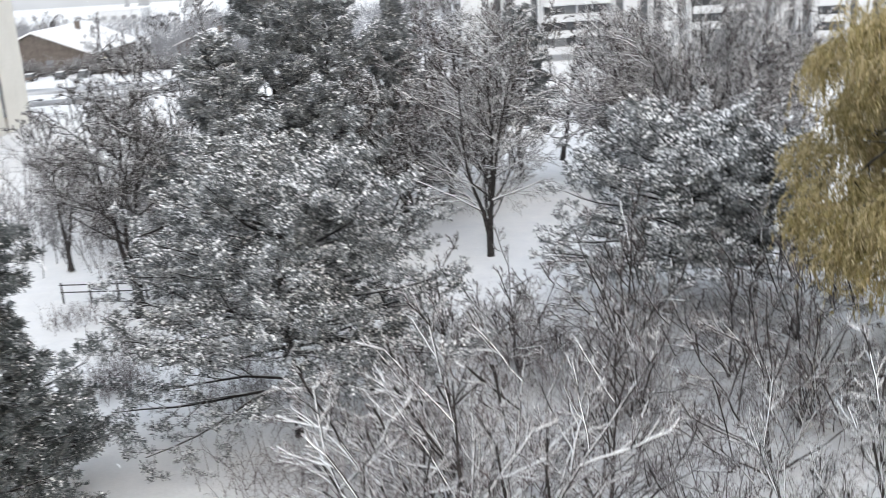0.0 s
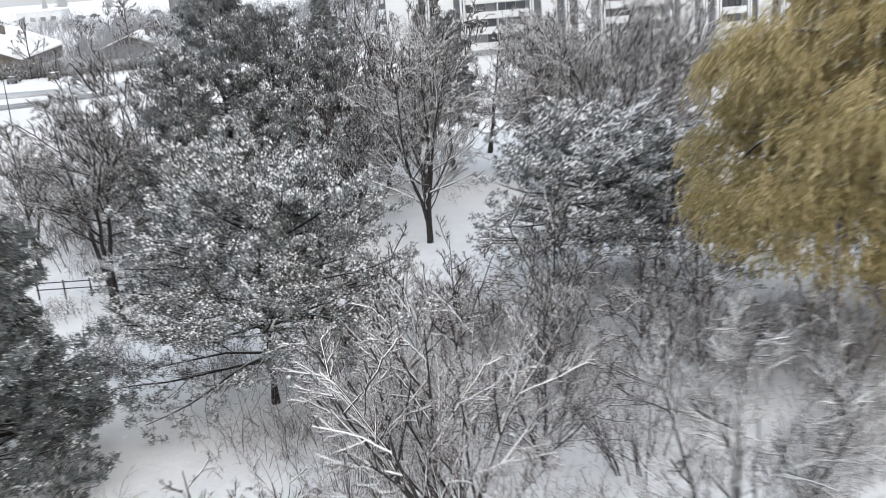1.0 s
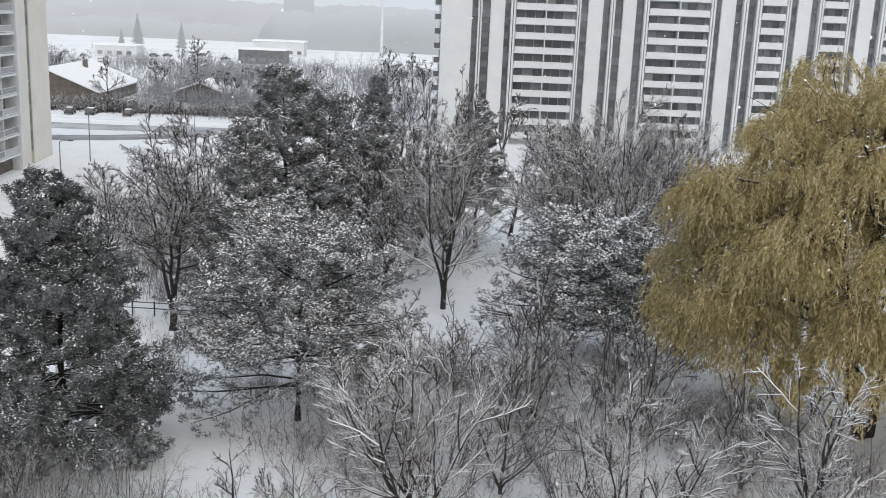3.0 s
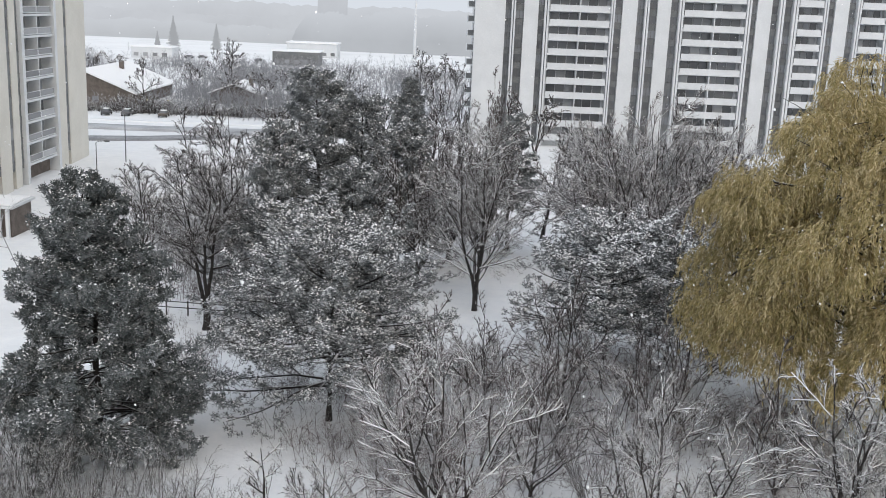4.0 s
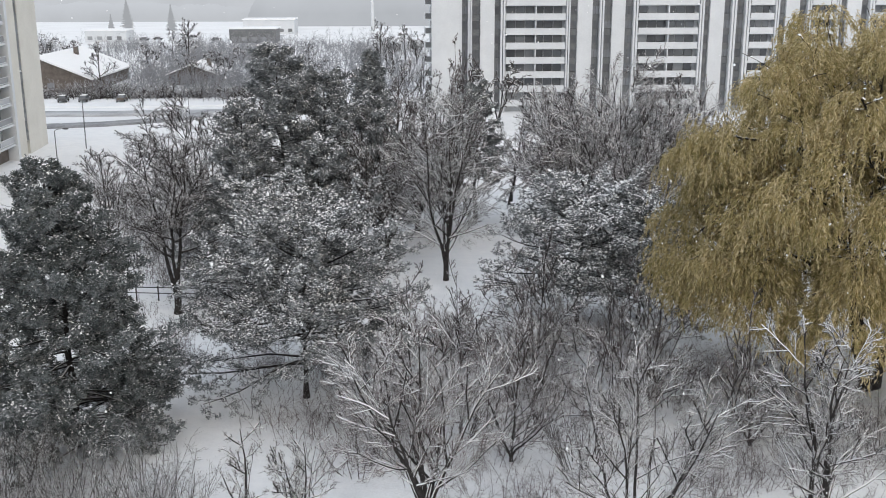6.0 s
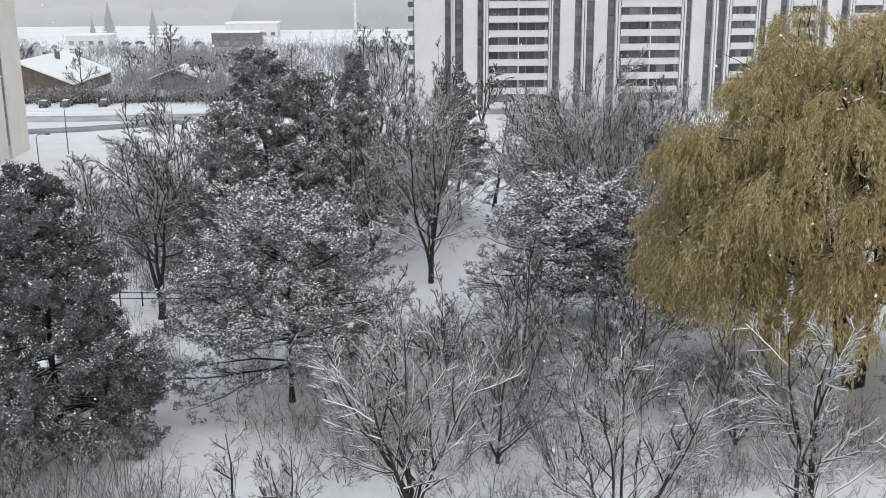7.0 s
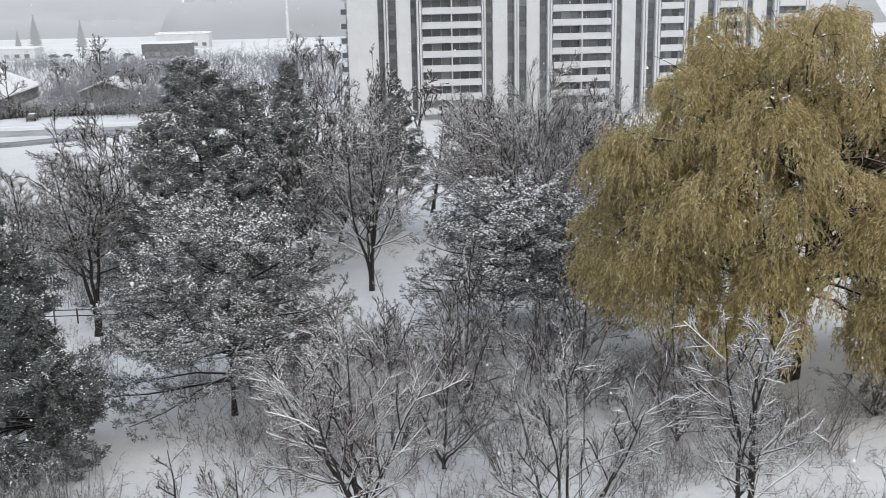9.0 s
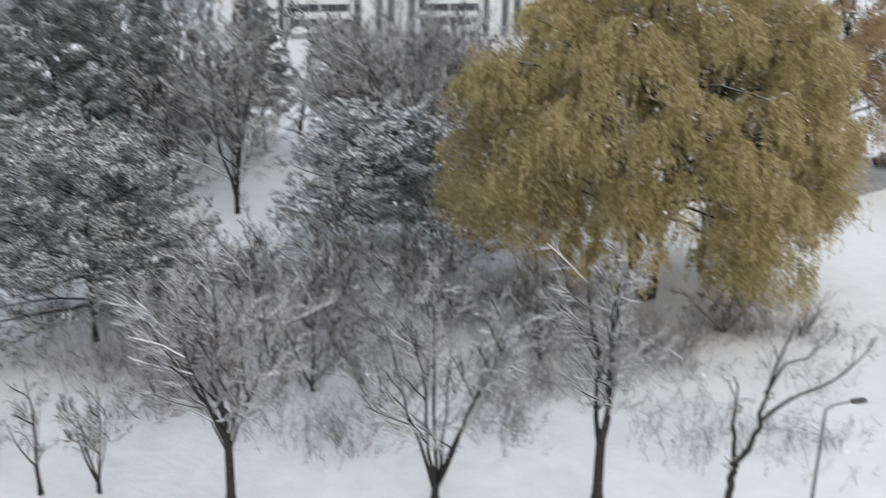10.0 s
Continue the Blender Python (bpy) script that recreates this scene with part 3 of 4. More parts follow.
def undergrowth(name, places, height, stems, label, seed, r, twig, category="undergrowth", slant=0.5):
    """Bare brush that nobody could count: stems with side twigs round many places."""
    rng = np.random.default_rng(seed)
    places = np.array(places)
    who = rng.integers(0, len(places), stems)
    b = np.concatenate([places[who, :2] + rng.normal(size=(stems, 2)) * places[who, 2:3], np.full((stems, 1), -0.15)], 1)
    h = height * rng.uniform(0.35, 1.0, stems) * (0.45 + 0.75 * rng.random(len(places)) ** 1.5)[who]
    lean = rng.normal(size=(stems, 2)) * slant
    P = np.stack([b, b + np.concatenate([lean * h[:, None] * 0.4, h[:, None] * 0.5], 1), b + np.concatenate([lean * h[:, None], h[:, None]], 1)], 1)
    R = np.tile(np.array([r * 1.6, r * 1.2, r * 0.7]), (stems, 1))
    P1, R1 = sprout(rng, P, R, 5, (0.2, 1.0), (30, 75), (0.3, 0.6), 2, 0.0, 0.1, 0.8)
    P2, R2 = sprout(rng, P1, R1, 3, (0.15, 1.0), (22, 60), (0.4, 0.8), 2, 0.03, 0.1, 0.8)
    me = twig_mesh(name, [tubes(P, R, 3)], [cones(P1, np.full(len(P1), r)), cones(P2, np.full(len(P2), r * 0.75))])
    me.materials.append(twig)
    return tagged(new(name, me), label, category, kind="stuff")


# ---- ground ----
def make_ground():
    xs = np.concatenate([[-4000, -1500, -600, -300, -160], np.arange(-100, 131, 2.0), [170, 300, 600, 1500, 4000]])
    ys = np.concatenate([[-1500, -300, -60, 0], np.arange(16, 181, 2.0), np.arange(190, 300, 10), [330, 400, 500, 700, 1000, 2000, 4500]])
    X, Y = np.meshgrid(xs, ys)
    near = (np.abs(X) < 130) & (Y > 16) & (Y < 175)
    Z = np.where(near, 0.30 * np.sin(X * 0.11 + 1.3) * np.sin(Y * 0.083) + 0.12 * np.sin(X * 0.31 + Y * 0.22), 0.0)
    v = np.stack([X, Y, Z], -1).reshape(-1, 3)
    w = len(xs)
    i, j = np.meshgrid(np.arange(w - 1), np.arange(len(ys) - 1))
    a = (j * w + i).reshape(-1)
    q = np.stack([a, a + 1, a + 1 + w, a + w], -1)
    g = new("ground", mesh_np("ground", v, q))
    g.data.materials.append(SNOW_GROUND)
    g.data.polygons.foreach_set("use_smooth", np.ones(len(g.data.polygons), bool))
    tagged(g, "lawn under a few centimetres of fresh snow", "ground", kind="structure")


make_ground()


def strip(name, pts, width, material, label, z=0.03, category="road"):
    """Flat ribbon of paving along a line."""
    p = np.array([(x, y, z) for x, y in pts], float)
    t = np.gradient(p, axis=0)
    nrm = unit(np.stack([-t[:, 1], t[:, 0], np.zeros(len(p))], -1)) * width / 2
    v = np.concatenate([p + nrm, p - nrm, p + nrm - [0, 0, 0.2], p - nrm - [0, 0, 0.2]])
    n = len(p)
    i = np.arange(n - 1)
    q = np.concatenate([np.stack([i, i + n, i + n + 1, i + 1], -1), np.stack([i + 2 * n, i, i + 1, i + 1 + 2 * n], -1),
                        np.stack([i + n, i + 3 * n, i + 3 * n + 1, i + n + 1], -1)])
    ob = new(name, mesh_np(name, v, q))
    ob.data.materials.append(material)
    return tagged(ob, label, category, kind="structure")


strip("road", [(-260, 214), (-120, 210), (-60, 207), (0, 211), (60, 222)], 9, SLUSH, "street with wheel tracks through thin snow", 0.04)
strip("road_2", [(-110, 186), (-75, 187), (-55, 192), (-44, 198), (-38, 206)], 7, ASPHALT, "driveway with dark wet wheel tracks", 0.06)
strip("pavement", [(-260, 224), (-120, 221), (-60, 218), (10, 222)], 3, SNOW, "snow-covered pavement beside the street", 0.10, "pavement")
strip("parking_lot", [(58, 86), (72, 91), (110, 104)], 9, ASPHALT, "slushy car park behind the willow", 0.35, "parking lot")


# ---- apartment tower with white balconies ----
def right_building():
    Y, ST, RAIL = 205.0, 2.79, 27.64
    floors = 18
    b = thing("apartment_building", "long white concrete apartment slab with stacked balconies", "building", at=(0, Y, 0))
    base = RAIL - 1.05 - 9 * ST
    zs = [base + i * ST for i in range(floors)]
    top = zs[-1] + ST
    wall = part("wall", box_bm(6.2, 106, 1.6, 20, -0.5, top), WHITE_CONCRETE, b)
    part("roof", box_bm(5.9, 106.3, 1.3, 20.3, top, top + 0.6, 0.05), WHITE_CONCRETE, b, "flat roof edge")
    # plain white piers, window strips and fins: (from, to, kind)
    spans = [(6.2, 12.1, "p"), (12.1, 13.2, "w"), (13.2, 14.1, "f"), (14.1, 15.7, "w"), (15.7, 18.5, "p"), (18.5, 19.6, "w"), (19.6, 20.6, "f"),
             (20.6, 32.5, "b"), (32.5, 33.35, "f"), (33.35, 34.8, "w"), (34.8, 37.7, "p"), (37.7, 39.05, "w"), (39.05, 40.0, "f"), (40.0, 41.6, "w"),
             (41.6, 44.2, "p"), (44.2, 45.7, "w"), (45.7, 46.7, "f"), (46.7, 58.8, "b"), (58.8, 59.8, "f"), (59.8, 61.0, "w"), (61.0, 63.8, "p"),
             (63.8, 65.15, "w"), (65.15, 66.2, "f"), (66.2, 67.8, "w"), (67.8, 68.9, "f"), (68.9, 73.8, "b"), (73.8, 74.7, "f"), (74.7, 76.1, "w"),
             (76.1, 78.8, "p"), (78.8, 80.2, "w"), (80.2, 81.1, "f"), (81.1, 86.0, "b"), (86.0, 86.9, "f"), (86.9, 88.3, "w"), (88.3, 91.2, "p"),
             (91.2, 92.6, "w"), (92.6, 93.7, "f"), (93.7, 99.4, "b"), (99.4, 100.5, "f"), (100.5, 106, "p")]
    rng = random.Random(4)
    cache = {}

    def shared(key, make, material, parent, name, z, label=""):
        if key not in cache:
            me = bpy.data.meshes.new(name)
            bm = make()
            bm.to_mesh(me)
            bm.free()
            cache[key] = me
        o = part_mesh(name, cache[key], material, parent, label)
        o.location = (0, 0, z)
        return o

    for x0, x1, kind in spans:
        if kind == "p":
            part("pier", box_bm(x0, x1, 0.0, 1.6, -0.5, top), WHITE_CONCRETE, wall)
        elif kind == "f":
            m = (x0 + x1) / 2
            part("fin", box_bm(x0 + 0.06, m - 0.08, -0.55, 1.6, -0.5, top), WHITE_CONCRETE, wall)
            part("fin", box_bm(m + 0.08, x1 - 0.06, -0.55, 1.6, -0.5, top), WHITE_CONCRETE, wall)
        elif kind == "w":
            for z in zs:
                win = shared(("w", x0), lambda: box_bm(x0 + 0.05, x1 - 0.05, 0.75, 0.95, 0.95, ST - 0.35), GLASS, wall, "window", z)
                shared(("wf", x0), lambda: box_bm(x0, x1, 0.70, 1.6, 0.85, 0.93, 0.0, box_bm((x0 + x1) / 2 - 0.03, (x0 + x1) / 2 + 0.03, 0.70, 0.8, 0.93, ST - 0.35)), STEEL, win, "frame", 0)
                shared(("ws", x0), lambda: box_bm(x0, x1, 0.6, 1.6, -0.35, 0.85), GREY_PANEL, wall, "spandrel", z, "dark grey spandrel panel")
        else:
            n = 2 if x1 - x0 > 8 else 1
            for z in zs:
                bal = shared(("slab", x0), lambda: box_bm(x0, x1, -0.5, 1.6, -0.2, 0.0), WHITE_CONCRETE, wall, "balcony", z)
                shared(("par", x0), lambda: box_bm(x0 + 0.12, x1 - 0.12, -0.48, -0.36, 0.0, 1.05), WHITE_CONCRETE, bal, "parapet", 0)
                shared(("rail", x0), lambda: box_bm(x0 + 0.1, x1 - 0.1, -0.52, -0.32, 1.05, 1.10), WHITE_CONCRETE, bal, "handrail", 0)
                if n == 2:
                    mid = (x0 + x1) / 2
                    shared(("div", x0), lambda: box_bm(mid - 0.09, mid + 0.09, -0.55, 1.6, 0.0, ST - 0.2), WHITE_CONCRETE, bal, "divider", 0)
                for i in range(n * 3):
                    a = x0 + 0.4 + i * (x1 - x0 - 0.8) / (n * 3)
                    e = a + (x1 - x0 - 0.8) / (n * 3) - 0.12
                    pale = rng.random() < 0.35
                    shared(("pane", x0, i, pale), lambda: box_bm(a, e, 1.42, 1.56, 0.1, ST - 0.4), GLASS_PALE if pale else GLASS, wall, "window", z)
    # balconies seen edge-on at the end wall
    for z in zs:
        bal = shared("end", lambda: box_bm(4.9, 6.2, 3.0, 9.0, -0.2, 0.0), WHITE_CONCRETE, wall, "balcony", z)
        shared("endp", lambda: box_bm(4.9, 5.02, 3.0, 9.0, 0.0, 1.05), WHITE_CONCRETE, bal, "parapet", 0)
        shared("endp2", lambda: box_bm(5.02, 6.2, 3.0, 3.1, 0.0, 1.05), GREY_PANEL, bal, "side_screen", 0)
        shared("endw", lambda: box_bm(6.1, 6.25, 3.3, 8.7, 0.1, 2.3), GLASS, wall, "window", z)


right_building()


def left_building():
    X, ST = -57.0, 2.92
    floors = 17
    b = thing("apartment_tower", "cream concrete apartment tower with recessed balconies", "building", at=(X, 0, 0))
    z0 = 2.6
    zs = [z0 + i * ST for i in range(floors)]
    top = zs[-1] + ST
    wall = part("wall", box_bm(-22, -1.7, 96, 167.4, -0.5, top), CREAM_CONCRETE, b)
    part("roof", box_bm(-22.3, 0.3, 95.7, 167.7, top, top + 0.6, 0.05), CREAM_CONCRETE, b, "flat roof edge")
    spans = [(96, 101, "p"), (101, 102, "w"), (102, 106, "p"), (106, 107, "w"), (107, 108, "f"), (108, 119, "b"), (119, 120, "f"), (120, 121, "w"),
             (121, 125, "p"), (125, 126, "w"), (126, 132.6, "p"), (132.6, 133.5, "w"), (133.5, 137.0, "p"), (137.0, 138.1, "w"), (138.1, 140.2, "p"),
             (140.2, 141.1, "w"), (141.1, 142.2, "f"), (142.2, 153.2, "b"), (153.2, 154.3, "f"), (154.3, 155.2, "w"), (155.2, 158.1, "p"),
             (158.1, 159.3, "w"), (159.3, 167.4, "p")]
    rng = random.Random(9)
    cache = {}

    def shared(key, make, material, parent, name, z, label=""):
        if key not in cache:
            me = bpy.data.meshes.new(name)
            bm = make()
            bm.to_mesh(me)
            bm.free()
            cache[key] = me
        o = part_mesh(name, cache[key], material, parent, label)
        o.location = (0, 0, z)
        return o

    for y0, y1, kind in spans:
        if kind == "p":
            part("pier", box_bm(-1.7, 0, y0, y1, -0.5, top), CREAM_CONCRETE, wall)
        elif kind == "f":
            part("fin", box_bm(-1.7, 0.4, y0 + 0.1, y1 - 0.1, -0.5, top), WHITE_CONCRETE, wall)
        elif kind == "w":
            for z in zs:
                win = shared(("w", y0), lambda: box_bm(-1.7, -0.10, y0 + 0.05, y1 - 0.05, 0.93, ST - 0.35), GLASS, wall, "window", z)
                shared(("wf", y0), lambda: box_bm(-1.7, -0.04, y0, y1, 0.85, 0.93), STEEL, win, "frame", 0)
                shared(("ws", y0), lambda: box_bm(-1.7, -0.08, y0, y1, -0.35, 0.85), GREY_PANEL, wall, "spandrel", z, "dark grey spandrel panel")
        else:
            mid = (y0 + y1) / 2
            for z in zs:
                bal = shared(("slab", y0), lambda: box_bm(-1.7, 0.15, y0, y1, -0.32, 0.0), WHITE_CONCRETE, wall, "balcony", z)
                shared(("div", y0), lambda: box_bm(-1.7, 0.05, mid - 0.1, mid + 0.1, 0.0, ST - 0.32), WHITE_CONCRETE, bal, "divider", 0)
                shared(("rail", y0), lambda: box_bm(-0.02, 0.08, y0 + 0.1, y1 - 0.1, 0.98, 1.06, 0.0, box_bm(-0.02, 0.08, y0 + 0.1, y1 - 0.1, 0.08, 0.2)), WHITE_CONCRETE, bal, "handrail", 0)
                for i in range(2):
                    a, e = (y0 + 0.15, mid - 0.12) if i == 0 else (mid + 0.12, y1 - 0.15)
                    shared(("gl", y0, i), lambda: box_bm(0.01, 0.05, a, e, 0.2, 0.98), GLASS_PALE, bal, "glass_panel", 0, "grey glass balcony panel")
                    for j in range(3):
                        c0 = a + 0.2 + j * (e - a - 0.4) / 3
                        c1 = c0 + (e - a - 0.4) / 3 - 0.1
                        pale = rng.random() < 0.5
                        shared(("pane", y0, i, j, pale), lambda: box_bm(-1.68, -1.5, c0, c1, 0.1, ST - 0.5), GLASS_PALE if pale else GLASS, wall, "window", z)
            part("lobby", box_bm(-1.7, -1.1, y0, y1, 0, z0 - 0.32), DARK_BRICK, wall, "dark recessed ground floor under the balconies")
    ann = thing("entrance_annex", "low brick entrance block with snow on its roof", "annex", at=(X, 0, 0))
    body = part("wall", box_bm(0.42, 11.2, 109, 114.5, -0.3, 3.2), DARK_BRICK, ann)
    part("roof", box_bm(0.42, 11.6, 108.6, 114.9, 3.2, 3.5, 0.04), WHITE_CONCRETE, ann)
    part("snow", box_bm(0.6, 11.2, 109.0, 114.5, 3.5, 3.65, 0.05), SNOW, ann, "even snow on the flat roof")
    for i in range(2):
        part("window", box_bm(2 + i * 3, 3.8 + i * 3, 108.94, 109.06, 0.9, 2.6), GLASS, body)
    for x0, x1 in ((7.4, 8.5), (8.6, 9.7)):
        door = part("door", box_bm(x0, x1, 108.9, 109.05, 0.05, 2.45), GLASS, body, "dark glass entrance door")
        part("frame", box_bm(x0 - 0.06, x0 + 0.04, 108.84, 109.05, 0.0, 2.5, 0.0, box_bm(x0 - 0.06, x1 + 0.06, 108.84, 109.05, 2.45, 2.6)), STEEL, door)
    for x in (7.0, 10.1, 11.0):
        part("pillar", box_bm(x - 0.18, x + 0.18, 108.3, 108.7, -0.2, 3.2, 0.03), WHITE_CONCRETE, body)


left_building()


# ---- trees ----
def broad(u):
    return 0.6 + 0.5 * math.sin(math.pi * min(1, 0.25 + 0.8 * u)) - 0.4 * u ** 4


def cone(u):
    return 0.10 + 1.0 * (1.0 - u) ** 0.66 * (0.93 + 0.12 * math.sin(u * 23))


def taper(u):
    return 0.2 + 0.92 * (1 - u) ** 0.55 * (0.92 + 0.12 * math.sin(u * 17))


def domed(u):
    return 0.25 + 0.82 * max(0.0, 1 - ((u - 0.42) / 0.66) ** 2) ** 0.6


pine((-18.8, 55.2, 0), 16.8, 13.2, "tall dark green pine with little snow", 11, cone, limbs=128, low=0.03, snow=0.3, needle=NEEDLE_DARK, per=5, sub=9, tuft=0.27, blades=9, cap=0.065, rise=0.5, whorls=19, droop=-0.02, blade_w=0.055,
     extra=[(262, 0.10, 5.2, 0.02), (285, 0.16, 5.0, 0.03), (248, 0.2, 4.8, 0.03), (274, 0.25, 4.6, 0.05), (295, 0.3, 4.4, 0.05), (255, 0.34, 4.2, 0.05), (278, 0.4, 4.0, 0.08), (8, 0.2, 6.6, 0.0), (352, 0.27, 6.0, 0.02)])
pine((-6.4, 62.8, 0), 11.0, 13.2, "spreading pine heavily dusted with snow", 12, domed, limbs=84, low=0.36, snow=0.8, per=4, sub=9, rise=0.7, droop=-0.04, cap=0.078, tuft=0.22, blade_w=0.05, blades=9,
     extra=[(186, 0.22, 8.2, -0.02), (172, 0.26, 7.0, 0.02), (205, 0.25, 7.2, -0.02), (350, 0.4, 8.3, 0.3), (10, 0.45, 8.0, 0.28), (330, 0.3, 6.5, 0.1), (262, 0.3, 5.5, 0.05)])
pine((18.6, 77.1, 0), 8.8, 8.5, "low pine with snow along its boughs", 13, domed, limbs=58, low=0.25, snow=0.75, per=4, sub=8, rise=0.6, cap=0.085, tuft=0.23, blade_w=0.05, blades=9)
pine((13.6, 76.2, 0), 10.0, 12.0, "low wide pine with thick snow on its boughs", 33, domed, limbs=70, low=0.28, snow=0.95, per=4, sub=8, rise=0.6, cap=0.1, tuft=0.23, blade_w=0.05, blades=9, drift=0.13,
     extra=[(180, 0.34, 7.6, 0.0), (192, 0.4, 7.4, 0.05), (205, 0.36, 7.0, 0.0), (168, 0.42, 6.8, 0.05)])
# paler needles and lighter bark carry the painted haze of the far pines
far_look = dict(per=3, tuft=0.32, blade_w=0.08, blades=8, cap=0.095, needle=NEEDLE_HAZED, bark=BARK_GREY)
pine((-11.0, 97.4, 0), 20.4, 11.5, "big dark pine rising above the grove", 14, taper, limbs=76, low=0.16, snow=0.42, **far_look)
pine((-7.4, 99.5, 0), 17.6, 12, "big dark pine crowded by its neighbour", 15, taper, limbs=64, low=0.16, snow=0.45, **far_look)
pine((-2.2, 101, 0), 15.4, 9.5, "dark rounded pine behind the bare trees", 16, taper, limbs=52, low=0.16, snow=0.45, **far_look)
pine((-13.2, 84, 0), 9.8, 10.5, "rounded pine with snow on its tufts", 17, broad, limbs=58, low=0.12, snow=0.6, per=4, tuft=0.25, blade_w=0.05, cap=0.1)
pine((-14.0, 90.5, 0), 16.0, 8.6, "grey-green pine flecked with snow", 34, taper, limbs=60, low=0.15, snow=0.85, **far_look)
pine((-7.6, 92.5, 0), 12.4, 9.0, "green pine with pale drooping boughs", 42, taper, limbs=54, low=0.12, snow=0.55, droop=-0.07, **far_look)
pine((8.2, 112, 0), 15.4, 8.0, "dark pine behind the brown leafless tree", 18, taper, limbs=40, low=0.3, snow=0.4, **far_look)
# needles and bark paled for haze here too
pine((-5.2, 175, 0), 14.5, 8.5, "lone dark pine beyond the grove", 19, cone, limbs=34, low=0.2, snow=0.15, needle=NEEDLE_HAZED, per=3, sub=6, tuft=0.6, blade_w=0.16, cap=0.2, bark=BARK_GREY)

bare_tree((-18.3, 80.5, 0), 16.6, 11, "leafless tree with twin dark trunks", 21, leaders=3, fan=0.5, limbs=16, fork=0.1, bark=BARK_DARK, low=0.24, order=(7, 6, 6), angle=(35, 72), twig_r=0.011, thick=1.25)
bare_tree((3.8, 87.2, 0), 16.8, 14, "leafless tree forking low over open snow", 22, leaders=4, fan=0.5, dome=0.3, limbs=15, fork=0.12, twig=TWIG, angle=(36, 66), low=0.06, order=(6, 5, 5), twig_r=0.010, thick=1.0, fine=1, ridge=True, tight=0.88)
bare_tree((22.4, 106, 0), 17.8, 20.5, "wide rounded leafless tree with reddish twigs", 23, leaders=32, fan=1.0, dome=0.48, limbs=9, fork=0.05, twig=TWIG_SNOWY, angle=(18, 46), low=0.1, order=(6, 6, 4), fine=2, tight=0.85, twig_r=0.0155, ridge=True)
bare_tree((1.6, 107, 0), 16.4, 14, "dense brown leafless tree among the pines", 35, leaders=13, fan=0.95, limbs=9, fork=0.1, twig=TWIG_RED, low=0.15, order=(6, 5, 5), fine=1, twig_r=0.015, angle=(28, 62))
bare_tree((4.8, 104, 0), 15.6, 8.5, "brown leafless tree with a dense round crown", 44, leaders=9, fan=0.95, limbs=9, fork=0.1, twig=TWIG_RED, low=0.15, order=(6, 5, 5), fine=1, twig_r=0.013, angle=(28, 62))
bare_tree((-1.5, 97, 0), 14.0, 12, "brown leafless tree crowding the green pine", 43, leaders=9, fan=0.95, limbs=9, fork=0.1, twig=TWIG_RED, low=0.15, order=(6, 5, 5), fine=1, twig_r=0.013, angle=(28, 62))
bare_tree((-3.5, 92, 0), 12.5, 11, "thin-twigged leafless tree among pines", 36, leaders=7, fan=0.85, limbs=6, fork=0.1, order=(5, 5, 5), fine=1, twig_r=0.017, angle=(28, 62))
bare_tree((-20.5, 104, 0), 15.5, 15, "leafless brown tree at the grove's edge", 37, leaders=8, fan=0.9, limbs=7, fork=0.1, order=(5, 5, 5), fine=1, twig_r=0.015, angle=(28, 62))
bare_tree((12.9, 120, 0), 13.5, 6.5, "thin leaning leafless tree", 24, limbs=14, order=(5, 5, 4), fine=2, lean=(1.8, 0), low=0.3, twig_r=0.014, thick=1.2)
bare_tree((0.9, 41.4, 0), 13.0, 12, "broad leafless tree with snow along its boughs", 125, limbs=9, leaders=7, fan=0.75, dome=0.32, fork=0.26, angle=(28, 62), order=(6, 6, 4), low=0.12, thick=1.08, twig_r=0.0095, twig=TWIG_RED, fine=1, ridge=True, tight=0.92)
bare_tree((10.2, 40.6, 0), 12.0, 9.5, "leafless tree with several slender stems", 26, limbs=7, leaders=6, fan=0.85, fork=0.05, angle=(24, 54), order=(6, 5, 4), low=0.22, twig_r=0.0095, thick=1.0, fine=1, ridge=True, tight=0.9)
bare_tree((17.3, 38.2, 0), 13.2, 9.5, "upright leafless tree with twin stems", 27, limbs=14, leaders=3, fan=0.26, fork=0.26, angle=(32, 62), order=(6, 5, 4), low=0.12, thick=1.2, twig_r=0.0095, fine=1, ridge=True, tight=0.92)
bare_tree((-26.5, 92, 0), 12, 9, "slender leafless tree beside the lawn", 29, limbs=10, leaders=3, fan=0.5, order=(6, 5, 4), fine=2, twig_r=0.012)
bare_tree((-7.6, 44.6, 0), 6.5, 4.2, "leafless sapling among the brush", 30, limbs=10, order=(5, 5, 4), fine=0, name="sapling", twig_r=0.008, thick=1.3, ridge=True)
bare_tree((-5.0, 44.2, 0), 6.0, 5, "leafless sapling forked near the ground", 31, limbs=7, leaders=4, fan=0.8, order=(5, 5, 4), fine=0, name="sapling", twig_r=0.008, thick=1.3, ridge=True)
